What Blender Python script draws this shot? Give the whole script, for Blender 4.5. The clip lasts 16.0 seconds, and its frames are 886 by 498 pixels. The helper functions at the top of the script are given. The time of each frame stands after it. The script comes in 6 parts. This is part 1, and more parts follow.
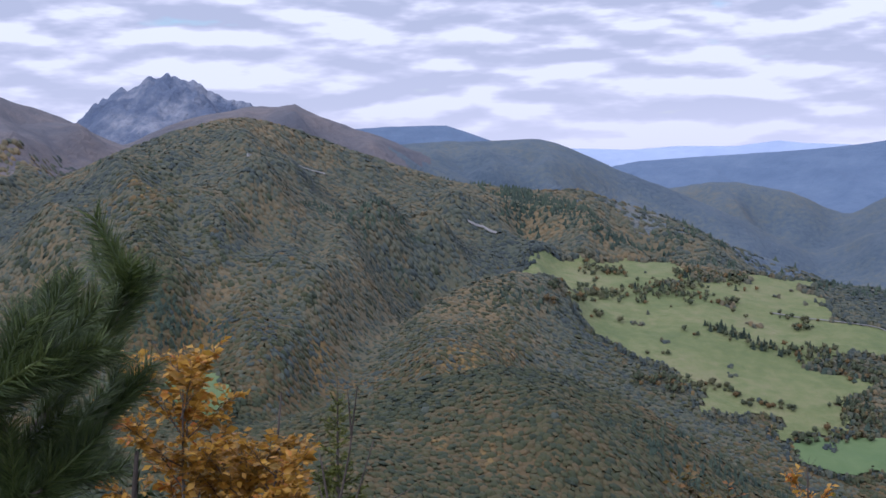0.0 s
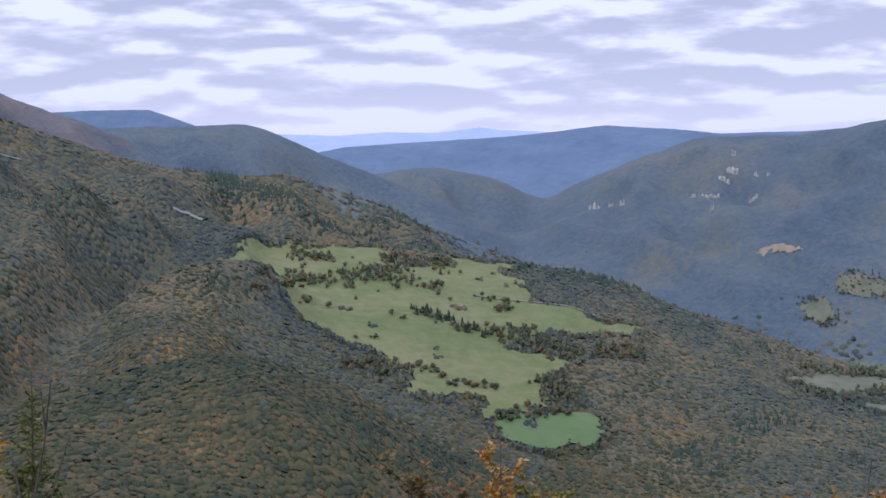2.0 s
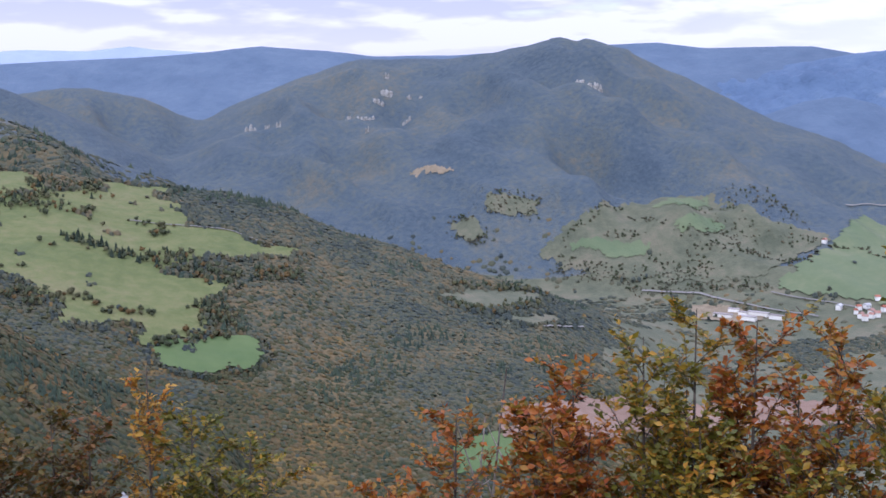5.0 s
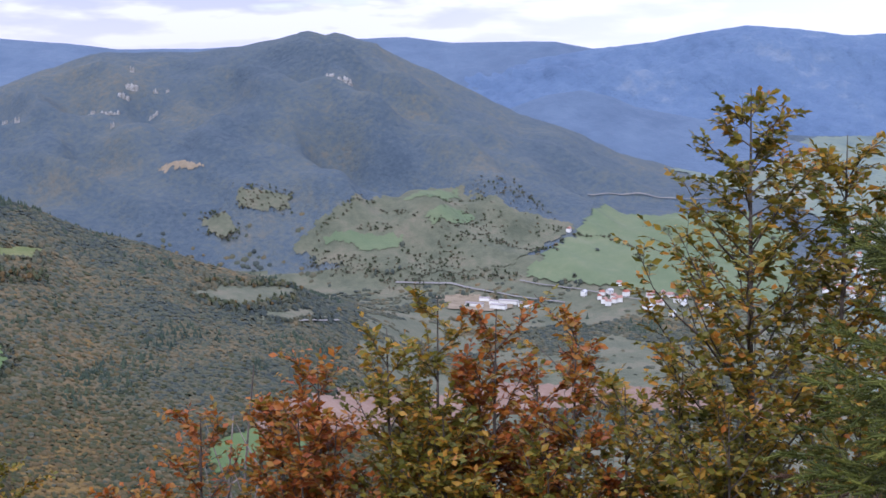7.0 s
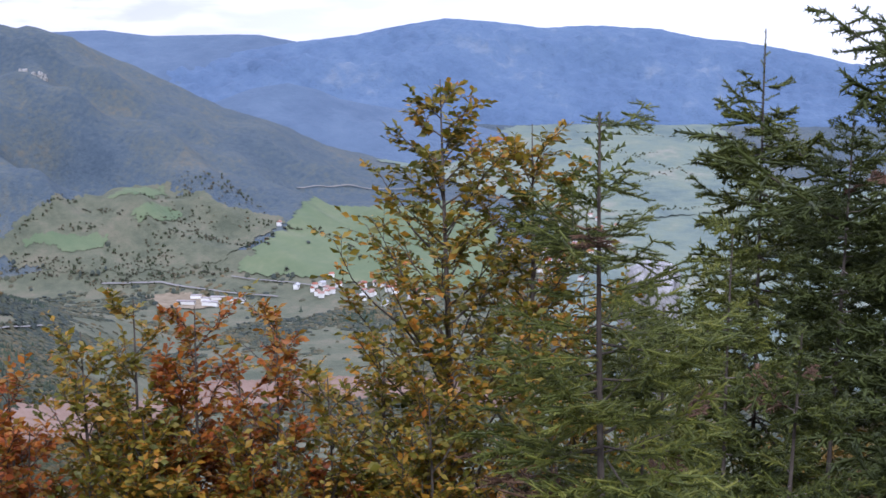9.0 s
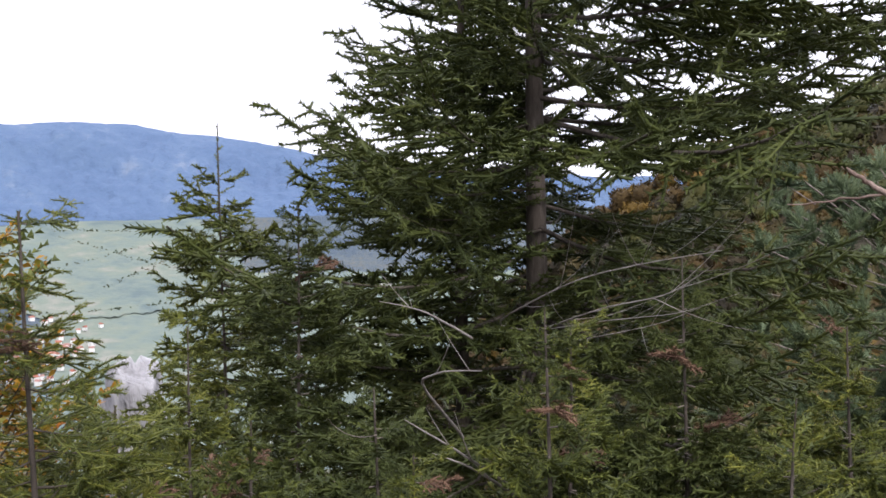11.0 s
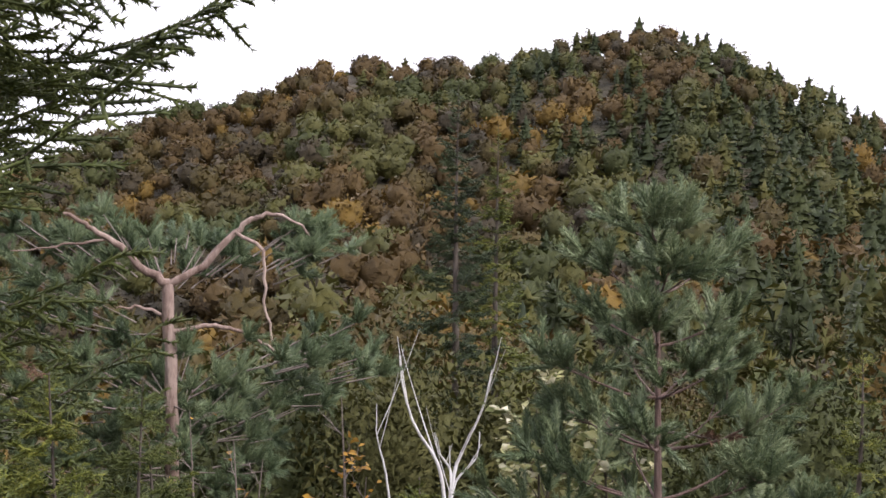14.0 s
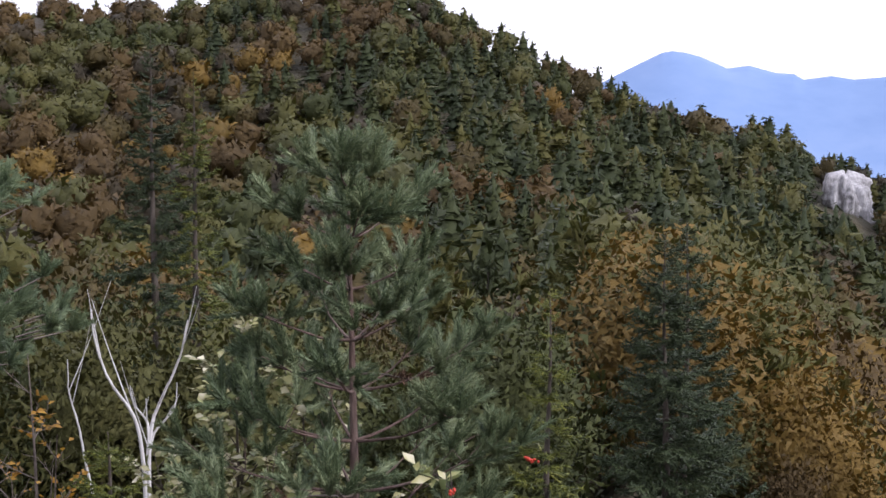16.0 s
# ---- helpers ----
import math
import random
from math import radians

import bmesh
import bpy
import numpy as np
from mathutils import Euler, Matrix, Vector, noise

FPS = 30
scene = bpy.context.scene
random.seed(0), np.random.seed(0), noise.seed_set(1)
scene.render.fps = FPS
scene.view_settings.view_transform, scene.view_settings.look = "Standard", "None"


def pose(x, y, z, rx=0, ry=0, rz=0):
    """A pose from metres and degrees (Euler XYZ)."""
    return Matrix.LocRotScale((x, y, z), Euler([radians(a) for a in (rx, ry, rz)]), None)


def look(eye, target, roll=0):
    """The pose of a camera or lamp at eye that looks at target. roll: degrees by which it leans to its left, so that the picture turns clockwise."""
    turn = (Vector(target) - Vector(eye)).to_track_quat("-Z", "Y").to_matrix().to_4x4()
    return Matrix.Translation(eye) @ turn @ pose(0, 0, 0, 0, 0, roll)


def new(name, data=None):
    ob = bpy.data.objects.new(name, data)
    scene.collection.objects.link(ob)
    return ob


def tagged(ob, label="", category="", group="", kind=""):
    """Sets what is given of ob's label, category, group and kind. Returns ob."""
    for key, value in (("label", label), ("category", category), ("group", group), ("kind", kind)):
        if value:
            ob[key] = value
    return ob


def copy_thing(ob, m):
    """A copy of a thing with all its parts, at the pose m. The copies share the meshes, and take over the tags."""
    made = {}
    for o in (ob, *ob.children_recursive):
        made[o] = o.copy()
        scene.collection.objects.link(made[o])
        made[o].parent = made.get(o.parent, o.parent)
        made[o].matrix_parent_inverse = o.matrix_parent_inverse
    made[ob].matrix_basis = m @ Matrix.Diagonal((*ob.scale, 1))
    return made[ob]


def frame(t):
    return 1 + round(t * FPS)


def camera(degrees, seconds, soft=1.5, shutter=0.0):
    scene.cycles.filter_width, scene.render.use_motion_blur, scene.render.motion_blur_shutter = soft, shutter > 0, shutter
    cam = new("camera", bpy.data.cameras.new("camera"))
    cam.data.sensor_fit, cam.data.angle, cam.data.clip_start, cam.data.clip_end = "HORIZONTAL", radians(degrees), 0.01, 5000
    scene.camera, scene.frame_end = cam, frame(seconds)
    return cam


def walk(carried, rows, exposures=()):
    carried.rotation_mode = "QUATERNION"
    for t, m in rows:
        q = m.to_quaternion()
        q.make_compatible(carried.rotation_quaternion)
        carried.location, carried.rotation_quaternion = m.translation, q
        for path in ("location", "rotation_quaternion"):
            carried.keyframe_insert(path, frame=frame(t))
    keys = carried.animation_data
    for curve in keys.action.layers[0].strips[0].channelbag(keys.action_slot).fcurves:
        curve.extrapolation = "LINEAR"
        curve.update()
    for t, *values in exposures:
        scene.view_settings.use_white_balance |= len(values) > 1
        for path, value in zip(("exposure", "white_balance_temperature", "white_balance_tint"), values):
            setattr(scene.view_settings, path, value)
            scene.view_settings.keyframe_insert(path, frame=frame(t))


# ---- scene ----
cam = camera(36.9, 16.0, soft=1.6)
EYE = 480.0
# seconds, heading (degrees east of north), tilt and lean of a phone held at arm's length
TURN = [
    (0.0, 0.0, -4.23, -0.78), (0.5, 2.69, -4.51, -0.59), (1.0, 5.82, -4.76, -0.49), (1.5, 8.99, -4.91, -0.32),
    (2.0, 12.59, -4.97, -0.44), (2.5, 15.5, -5.11, -0.33), (3.0, 17.92, -5.74, -0.34), (3.5, 20.15, -6.67, -0.22),
    (4.0, 22.46, -7.56, -0.04), (4.2, 23.41, -7.81, 0.05), (6.3, 34.25, -8.4, 0.64), (6.5, 35.34, -8.42, 0.59),
    (7.0, 38.09, -8.47, 0.71), (7.5, 40.93, -8.48, 0.85), (8.0, 43.7, -8.42, 0.86), (8.2, 44.96, -8.4, 0.84),
    (10.3, 63.33, -7.44, -0.15), (10.5, 65.83, -6.75, -0.22), (11.0, 72.71, -4.6, -0.44), (11.5, 79.87, -3.09, 0.12),
    (12.0, 86.39, -2.45, 0.41), (12.5, 91.84, -2.32, 0.67), (13.0, 96.17, -2.28, 0.74), (13.5, 100.17, -2.34, 0.58),
    (14.0, 104.33, -2.67, 0.32), (14.5, 108.43, -3.25, 0.13), (15.0, 111.77, -3.93, 0.06), (15.5, 114.34, -4.61, -0.13),
    (16.0, 117.07, -5.01, -0.3)]
rows = []
for t, yaw, tilt, lean in TURN:
    a = radians(yaw)
    rows.append((t, pose(0.45 * math.sin(a), 0.45 * math.cos(a), EYE, 90 + tilt, 0, -yaw) @ pose(0, 0, 0, 0, 0, lean)))
walk(cam, rows, [(0.0, 0.02, 5320, 19), (3.2, 0.05, 5320, 19), (4.0, 0.2, 5350, 20), (6.3, 0.28, 5350, 21), (8.2, 0.3, 5350, 21), (10.3, 0.55, 5600, 15), (12.0, 0.80, 6450, 16), (14.0, 0.90, 6200, 18), (16.0, 0.62, 5900, 19)])

# ---- sky and sun ----
SUN_AZ, SUN_EL = 232.0, 38.0
world = bpy.data.worlds.new("sky")
scene.world = world
world.use_nodes = True


def build_sky():
    nt = world.node_tree
    N, L = nt.nodes, nt.links
    N.clear()

    def node(kind, **kw):
        n = N.new(kind)
        for k, v in kw.items():
            n.inputs[k].default_value = v
        return n

    def maths(op, a, b=0.0):
        n = N.new("ShaderNodeMath")
        n.operation = op
        for s, v in ((0, a), (1, b)):
            if isinstance(v, (int, float)):
                n.inputs[s].default_value = v
            else:
                L.new(v, n.inputs[s])
        return n.outputs[0]

    def ramp(fac, stops):
        n = N.new("ShaderNodeValToRGB")
        e = n.color_ramp.elements
        while len(e) < len(stops):
            e.new(0.5)
        for q, (p, c) in zip(e, stops):
            q.position, q.color = p, (*c, 1)
        L.new(fac, n.inputs[0])
        return n.outputs[0]

    def mix(fac, a, b):
        n = N.new("ShaderNodeMix")
        n.data_type = "RGBA"
        for s, v in ((0, fac), (6, a), (7, b)):
            if isinstance(v, (int, float, tuple)):
                n.inputs[s].default_value = v
            else:
                L.new(v, n.inputs[s])
        return n.outputs[2]

    sky = N.new("ShaderNodeTexSky")
    sky.sky_type, sky.sun_disc = "NISHITA", False
    sky.sun_elevation, sky.sun_rotation = radians(SUN_EL), radians(SUN_AZ)
    blue = N.new("ShaderNodeVectorMath")
    blue.operation = "SCALE"
    blue.inputs[3].default_value = 0.13
    L.new(sky.outputs[0], blue.inputs[0])
    co = N.new("ShaderNodeTexCoord")
    sep = N.new("ShaderNodeSeparateXYZ")
    L.new(co.outputs["Generated"], sep.inputs[0])
    # a deck of flat-based cumulus, foreshortened towards the horizon
    def deck_at(lift):
        up = maths("ADD", maths("MAXIMUM", sep.outputs[2], 0.0), 0.13 + lift)
        com = N.new("ShaderNodeCombineXYZ")
        L.new(maths("DIVIDE", sep.outputs[0], up), com.inputs[0])
        L.new(maths("DIVIDE", sep.outputs[1], up), com.inputs[1])
        big = node("ShaderNodeTexNoise", Scale=0.75, Detail=2.0, Roughness=0.5)
        L.new(com.outputs[0], big.inputs["Vector"])
        heap = N.new("ShaderNodeCombineXYZ")
        L.new(sep.outputs[0], heap.inputs[0])
        L.new(sep.outputs[1], heap.inputs[1])
        L.new(maths("MULTIPLY", maths("ADD", sep.outputs[2], lift), 4.2), heap.inputs[2])
        fine = node("ShaderNodeTexNoise", Scale=12.0, Detail=4.0, Roughness=0.5, Distortion=0.05)
        L.new(heap.outputs[0], fine.inputs["Vector"])
        return maths("ADD", maths("MULTIPLY", big.outputs["Fac"], 0.5), maths("MULTIPLY", fine.outputs["Fac"], 0.5))

    body, above = deck_at(0.0), deck_at(0.010)
    lit = maths("ADD", maths("MULTIPLY", maths("SUBTRACT", body, above), 5.0), maths("SUBTRACT", 1.02, body))
    cloud = ramp(lit, [(0.32, (0.53, 0.54, 0.60)), (0.48, (0.62, 0.615, 0.67)), (0.58, (0.72, 0.70, 0.74)), (0.74, (0.90, 0.88, 0.89))])
    cover = ramp(body, [(0.34, (0, 0, 0)), (0.39, (1, 1, 1))])
    deck = mix(cover, blue.outputs[0], cloud)
    # the clouds thin out and brighten towards the east and low down
    low = ramp(sep.outputs[2], [(0.0, (1, 1, 1)), (0.035, (0.4, 0.4, 0.4)), (0.10, (0, 0, 0))])
    pale = mix(maths("MULTIPLY", low, 0.7), deck, (0.80, 0.755, 0.80, 1))
    east = ramp(maths("ADD", maths("MULTIPLY", sep.outputs[0], 0.5), 0.5), [(0.78, (0, 0, 0)), (0.93, (1, 1, 1))])
    bright = mix(maths("MULTIPLY", east, 0.85), pale, (1.0, 0.98, 1.0, 1))
    # an overcast sky is brightest overhead
    zenith = maths("ADD", maths("MULTIPLY", maths("MAXIMUM", maths("SUBTRACT", sep.outputs[2], 0.25), 0.0), 1.5), 1.0)
    bg = node("ShaderNodeBackground")
    L.new(bright, bg.inputs[0])
    L.new(zenith, bg.inputs[1])
    out = N.new("ShaderNodeOutputWorld")
    L.new(bg.outputs[0], out.inputs[0])


build_sky()
lamp = bpy.data.lights.new("sun", "SUN")
lamp.energy, lamp.angle, lamp.color = 1.9, radians(9), (1.0, 0.95, 0.87)
sun = new("sun", lamp)
sa, se = radians(SUN_AZ), radians(SUN_EL)
sun.matrix_world = look((0, 0, 900), (-math.sin(sa) * math.cos(se), -math.cos(sa) * math.cos(se), 900 - math.sin(se)))


# ---- materials ----
def material(name, stops, scale, scale2=None, rough=0.85, bump=0.3, bump_scale=None, island=0.0, per_object=0.0, fine=0.35, translucent=0.0, spec=0.3, metal=0.0, coords="Position", stretch=(1, 1, 1), fac=None):
    """stops: colours over a two-scale noise; island, per_object: how far each loose piece or object shifts along them."""
    m = bpy.data.materials.new(name)
    m.use_nodes = True
    N, L = m.node_tree.nodes, m.node_tree.links
    b = N["Principled BSDF"]
    b.inputs["Roughness"].default_value, b.inputs["Metallic"].default_value = rough, metal
    b.inputs["Specular IOR Level"].default_value = spec
    geo = N.new("ShaderNodeNewGeometry")
    if coords == "Position":
        src = geo.outputs["Position"]
    else:
        src = N.new("ShaderNodeTexCoord").outputs[coords]
    mp = N.new("ShaderNodeMapping")
    mp.inputs["Scale"].default_value = stretch
    L.new(src, mp.inputs[0])

    def noise_at(s, detail):
        n = N.new("ShaderNodeTexNoise")
        n.inputs["Scale"].default_value, n.inputs["Detail"].default_value, n.inputs["Roughness"].default_value = s, detail, 0.6
        L.new(mp.outputs[0], n.inputs["Vector"])
        return n.outputs["Fac"]

    def maths(op, a, c):
        n = N.new("ShaderNodeMath")
        n.operation = op
        for s, v in ((0, a), (1, c)):
            if isinstance(v, (int, float)):
                n.inputs[s].default_value = v
            else:
                L.new(v, n.inputs[s])
        return n.outputs[0]

    big, small = noise_at(scale, 4), noise_at(scale2 or scale * 9, 5)
    v = maths("ADD", maths("MULTIPLY", big, 1 - fine), maths("MULTIPLY", small, fine))
    v = maths("ADD", maths("MULTIPLY", maths("SUBTRACT", v, 0.5), 2.2), 0.5)
    if island:
        v = maths("ADD", v, maths("MULTIPLY", maths("SUBTRACT", geo.outputs["Random Per Island"], 0.5), island))
    if per_object:
        info = N.new("ShaderNodeObjectInfo")
        v = maths("ADD", v, maths("MULTIPLY", maths("SUBTRACT", info.outputs["Random"], 0.5), per_object))
    r = N.new("ShaderNodeValToRGB")
    e = r.color_ramp.elements
    while len(e) < len(stops):
        e.new(0.5)
    for q, (p, c) in zip(e, stops):
        q.position, q.color = p, (*c, 1)
    L.new(v, r.inputs[0])
    L.new(r.outputs[0], b.inputs["Base Color"])
    if bump:
        bn = N.new("ShaderNodeBump")
        bn.inputs["Strength"].default_value = bump
        bn.inputs["Distance"].default_value = 0.6 / (bump_scale or scale2 or scale * 9)
        L.new(noise_at(bump_scale or scale2 or scale * 9, 5), bn.inputs["Height"])
        L.new(bn.outputs[0], b.inputs["Normal"])
    if translucent:
        t = N.new("ShaderNodeBsdfTranslucent")
        L.new(r.outputs[0], t.inputs[0])
        mx = N.new("ShaderNodeMixShader")
        mx.inputs[0].default_value = translucent
        L.new(b.outputs[0], mx.inputs[1])
        L.new(t.outputs[0], mx.inputs[2])
        L.new(mx.outputs[0], N["Material Output"].inputs[0])
    return m


M_GROUND = material("forest_floor", [(0.2, (0.026, 0.024, 0.013)), (0.5, (0.046, 0.038, 0.02)), (0.8, (0.075, 0.055, 0.03))], 0.012, 0.14, bump=0.8, bump_scale=0.12)
M_MEADOW = material("meadow_grass", [(0.15, (0.084, 0.110, 0.036)), (0.4, (0.112, 0.132, 0.044)), (0.6, (0.140, 0.150, 0.056)), (0.85, (0.178, 0.164, 0.078))], 0.008, 0.06, bump=0.5, bump_scale=0.1, fine=0.45)
M_MEADOW_DEEP = material("fresh_grass", [(0.2, (0.078, 0.122, 0.042)), (0.6, (0.098, 0.140, 0.050)), (0.9, (0.13, 0.16, 0.066))], 0.008, 0.06, bump=0.3, bump_scale=0.25)
# meadow green paled in the base colour to suggest haze over the valley
M_VALLEY_GRASS = material("haze_paled_valley_meadow", [(0.2, (0.096, 0.132, 0.068)), (0.6, (0.122, 0.152, 0.080)), (0.9, (0.155, 0.172, 0.095))], 0.008, 0.05, bump=0.3, bump_scale=0.25)
M_PASTURE = material("rough_pasture", [(0.2, (0.074, 0.084, 0.054)), (0.5, (0.108, 0.114, 0.073)), (0.8, (0.150, 0.138, 0.094))], 0.014, 0.07, bump=0.4, bump_scale=0.15)
M_BARE = material("dry_grass", [(0.2, (0.17, 0.135, 0.09)), (0.5, (0.23, 0.185, 0.125)), (0.8, (0.28, 0.22, 0.16))], 0.01, 0.08, bump=0.3)
M_PLOUGH = material("ploughed_soil", [(0.2, (0.17, 0.105, 0.075)), (0.5, (0.21, 0.135, 0.10)), (0.8, (0.26, 0.175, 0.135))], 0.006, 0.09, bump=0.3)
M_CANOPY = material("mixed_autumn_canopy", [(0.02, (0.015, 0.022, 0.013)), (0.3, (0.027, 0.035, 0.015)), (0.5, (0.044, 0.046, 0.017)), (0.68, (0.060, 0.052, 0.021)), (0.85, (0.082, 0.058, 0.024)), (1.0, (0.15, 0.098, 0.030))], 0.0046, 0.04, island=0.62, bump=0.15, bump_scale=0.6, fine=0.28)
# same woods further off, greyed and paled in the colour for haze
M_CANOPY_MID = material("haze_greyed_canopy", [(0.12, (0.028, 0.038, 0.036)), (0.35, (0.042, 0.052, 0.040)), (0.52, (0.062, 0.068, 0.042)), (0.70, (0.084, 0.077, 0.044)), (0.92, (0.130, 0.096, 0.046))], 0.0040, 0.03, island=0.5, bump=0.1, bump_scale=0.5, fine=0.28)
# canopy of the far hills, blued to paint haze into the colour
M_CANOPY_HAZED = material("haze_blue_canopy", [(0.15, (0.047, 0.069, 0.094)), (0.4, (0.067, 0.092, 0.116)), (0.6, (0.090, 0.108, 0.112)), (0.85, (0.130, 0.124, 0.102))], 0.0034, 0.07, bump=1.0, bump_scale=0.085, fine=0.46)
# dry grass with the blue of distant haze mixed into its colour
M_GRASS_RIDGE = material("hazed_high_dry_grass", [(0.2, (0.070, 0.072, 0.086)), (0.5, (0.098, 0.091, 0.097)), (0.8, (0.140, 0.118, 0.112))], 0.005, 0.03, bump=0.6, bump_scale=0.03)
M_CONIFER_FAR = material("spruce_canopy", [(0.2, (0.022, 0.036, 0.026)), (0.6, (0.036, 0.053, 0.033)), (0.9, (0.052, 0.068, 0.038))], 0.01, 0.2, island=0.4, bump=0.2, bump_scale=0.8)
# haze is put into the base colours of these distant materials
M_FAR_HILL = material("haze_tinted_woods", [(0.2, (0.076, 0.112, 0.176)), (0.5, (0.094, 0.135, 0.204)), (0.8, (0.116, 0.158, 0.226))], 0.0016, 0.012, bump=0.4, bump_scale=0.01)
M_FAR_PALE = material("haze_paled_hills", [(0.2, (0.27, 0.33, 0.46)), (0.8, (0.33, 0.39, 0.51))], 0.002, 0.01, bump=0.2)
M_FAR_BLUE = material("haze_blue_range", [(0.2, (0.115, 0.182, 0.33)), (0.5, (0.140, 0.212, 0.365)), (0.8, (0.17, 0.24, 0.39))], 0.0012, 0.006, bump=0)
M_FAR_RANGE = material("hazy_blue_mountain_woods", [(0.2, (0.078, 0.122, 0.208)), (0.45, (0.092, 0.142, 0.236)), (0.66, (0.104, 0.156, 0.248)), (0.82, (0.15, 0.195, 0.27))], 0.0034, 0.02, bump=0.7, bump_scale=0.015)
M_FAR_ROCK = material("haze_tinted_rock", [(0.2, (0.062, 0.085, 0.14)), (0.5, (0.095, 0.118, 0.172)), (0.8, (0.21, 0.222, 0.26))], 0.006, 0.03, bump=1.0, bump_scale=0.02)
M_ROCK = material("pale_limestone", [(0.15, (0.119, 0.115, 0.103)), (0.45, (0.272, 0.264, 0.249)), (0.7, (0.391, 0.383, 0.370)), (0.95, (0.476, 0.468, 0.456))], 0.12, 0.9, bump=1.0, bump_scale=0.5)
M_CLIFF = material("fissured_grey_limestone", [(0.15, (0.11, 0.105, 0.10)), (0.4, (0.27, 0.26, 0.26)), (0.65, (0.40, 0.39, 0.39)), (0.95, (0.52, 0.50, 0.50))], 0.25, 1.6, bump=1.0, bump_scale=0.9, fine=0.5, stretch=(1, 1, 0.3))
M_BARK = material("dark_bark", [(0.2, (0.035, 0.028, 0.022)), (0.5, (0.075, 0.06, 0.048)), (0.8, (0.13, 0.11, 0.09))], 3.0, 28.0, bump=1.0, bump_scale=40.0, coords="Object", stretch=(1, 1, 0.25))
M_PINE_BARK = material("reddish_pine_bark", [(0.2, (0.10, 0.065, 0.05)), (0.45, (0.20, 0.138, 0.112)), (0.75, (0.36, 0.275, 0.23))], 2.5, 22.0, bump=1.0, bump_scale=30.0, coords="Object", stretch=(1, 1, 0.3))
M_DRY_TWIG = material("dry_grey_twigs", [(0.2, (0.14, 0.12, 0.105)), (0.5, (0.24, 0.21, 0.19)), (0.8, (0.34, 0.31, 0.29))], 3.0, 30.0, bump=0.5, coords="Object")
M_BLEACHED = material("bleached_white_wood", [(0.2, (0.38, 0.36, 0.35)), (0.5, (0.60, 0.58, 0.57)), (0.8, (0.74, 0.73, 0.72))], 4.0, 40.0, bump=0.6, bump_scale=50.0, coords="Object", stretch=(1, 1, 0.2))
M_PINE_TRUNK = material("red_brown_pine_trunk", [(0.2, (0.055, 0.036, 0.030)), (0.5, (0.12, 0.078, 0.064)), (0.8, (0.19, 0.14, 0.12))], 2.5, 22.0, bump=1.0, bump_scale=30.0, coords="Object", stretch=(1, 1, 0.3))
M_TWIG = material("grey_brown_twigs", [(0.2, (0.09, 0.07, 0.06)), (0.5, (0.17, 0.14, 0.12)), (0.8, (0.26, 0.22, 0.19))], 3.0, 30.0, bump=0.5, coords="Object")
M_SPRUCE = material("spruce_needles", [(0.15, (0.034, 0.044, 0.009)), (0.4, (0.066, 0.080, 0.014)), (0.62, (0.115, 0.128, 0.020)), (0.88, (0.20, 0.20, 0.034))], 1.1, 6.0, island=0.5, bump=0, rough=0.55, translucent=0.2)
M_SPRUCE_DEEP = material("deep_green_spruce_needles", [(0.1, (0.016, 0.026, 0.010)), (0.5, (0.030, 0.044, 0.016)), (0.9, (0.055, 0.072, 0.026))], 1.0, 6.0, island=0.5, bump=0, rough=0.6, translucent=0.12)
M_SPRUCE_DARK = material("shaded_spruce_needles", [(0.1, (0.030, 0.040, 0.010)), (0.5, (0.056, 0.070, 0.015)), (0.9, (0.096, 0.110, 0.024))], 1.0, 6.0, island=0.5, bump=0, rough=0.6, translucent=0.15)
M_PINE = material("blue_green_pine_needles", [(0.15, (0.044, 0.066, 0.030)), (0.5, (0.105, 0.140, 0.066)), (0.85, (0.24, 0.28, 0.15))], 1.2, 7.0, island=0.6, bump=0, rough=0.45, translucent=0.15)
M_PINE_OLD = material("old_pine_needles", [(0.1, (0.046, 0.070, 0.034)), (0.5, (0.090, 0.124, 0.060)), (0.9, (0.17, 0.21, 0.105))], 1.2, 7.0, island=0.6, bump=0, rough=0.5, translucent=0.15)
M_PINE_DEEP = material("deep_green_pine_needles", [(0.1, (0.020, 0.034, 0.009)), (0.5, (0.044, 0.066, 0.015)), (0.9, (0.10, 0.125, 0.032))], 1.2, 7.0, island=0.6, bump=0, rough=0.45, translucent=0.12)
M_DEAD_NEEDLES = material("rust_brown_dry_needles", [(0.2, (0.075, 0.042, 0.026)), (0.6, (0.13, 0.072, 0.043)), (0.9, (0.19, 0.115, 0.07))], 2.0, 9.0, island=0.6, bump=0, rough=0.8)
M_BEECH = material("olive_and_gold_beech_leaves", [(0.0, (0.072, 0.082, 0.010)), (0.32, (0.145, 0.136, 0.014)), (0.58, (0.24, 0.175, 0.016)), (0.80, (0.40, 0.21, 0.018)), (1.0, (0.38, 0.13, 0.016))], 0.9, 5.0, island=0.7, bump=0, rough=0.5, translucent=0.35, spec=0.4)
M_RUSSET = material("russet_beech_leaves", [(0.0, (0.10, 0.095, 0.012)), (0.25, (0.24, 0.135, 0.014)), (0.5, (0.36, 0.13, 0.013)), (0.78, (0.30, 0.075, 0.012)), (1.0, (0.17, 0.040, 0.012))], 0.7, 4.0, island=0.7, bump=0, rough=0.5, translucent=0.35, spec=0.4)
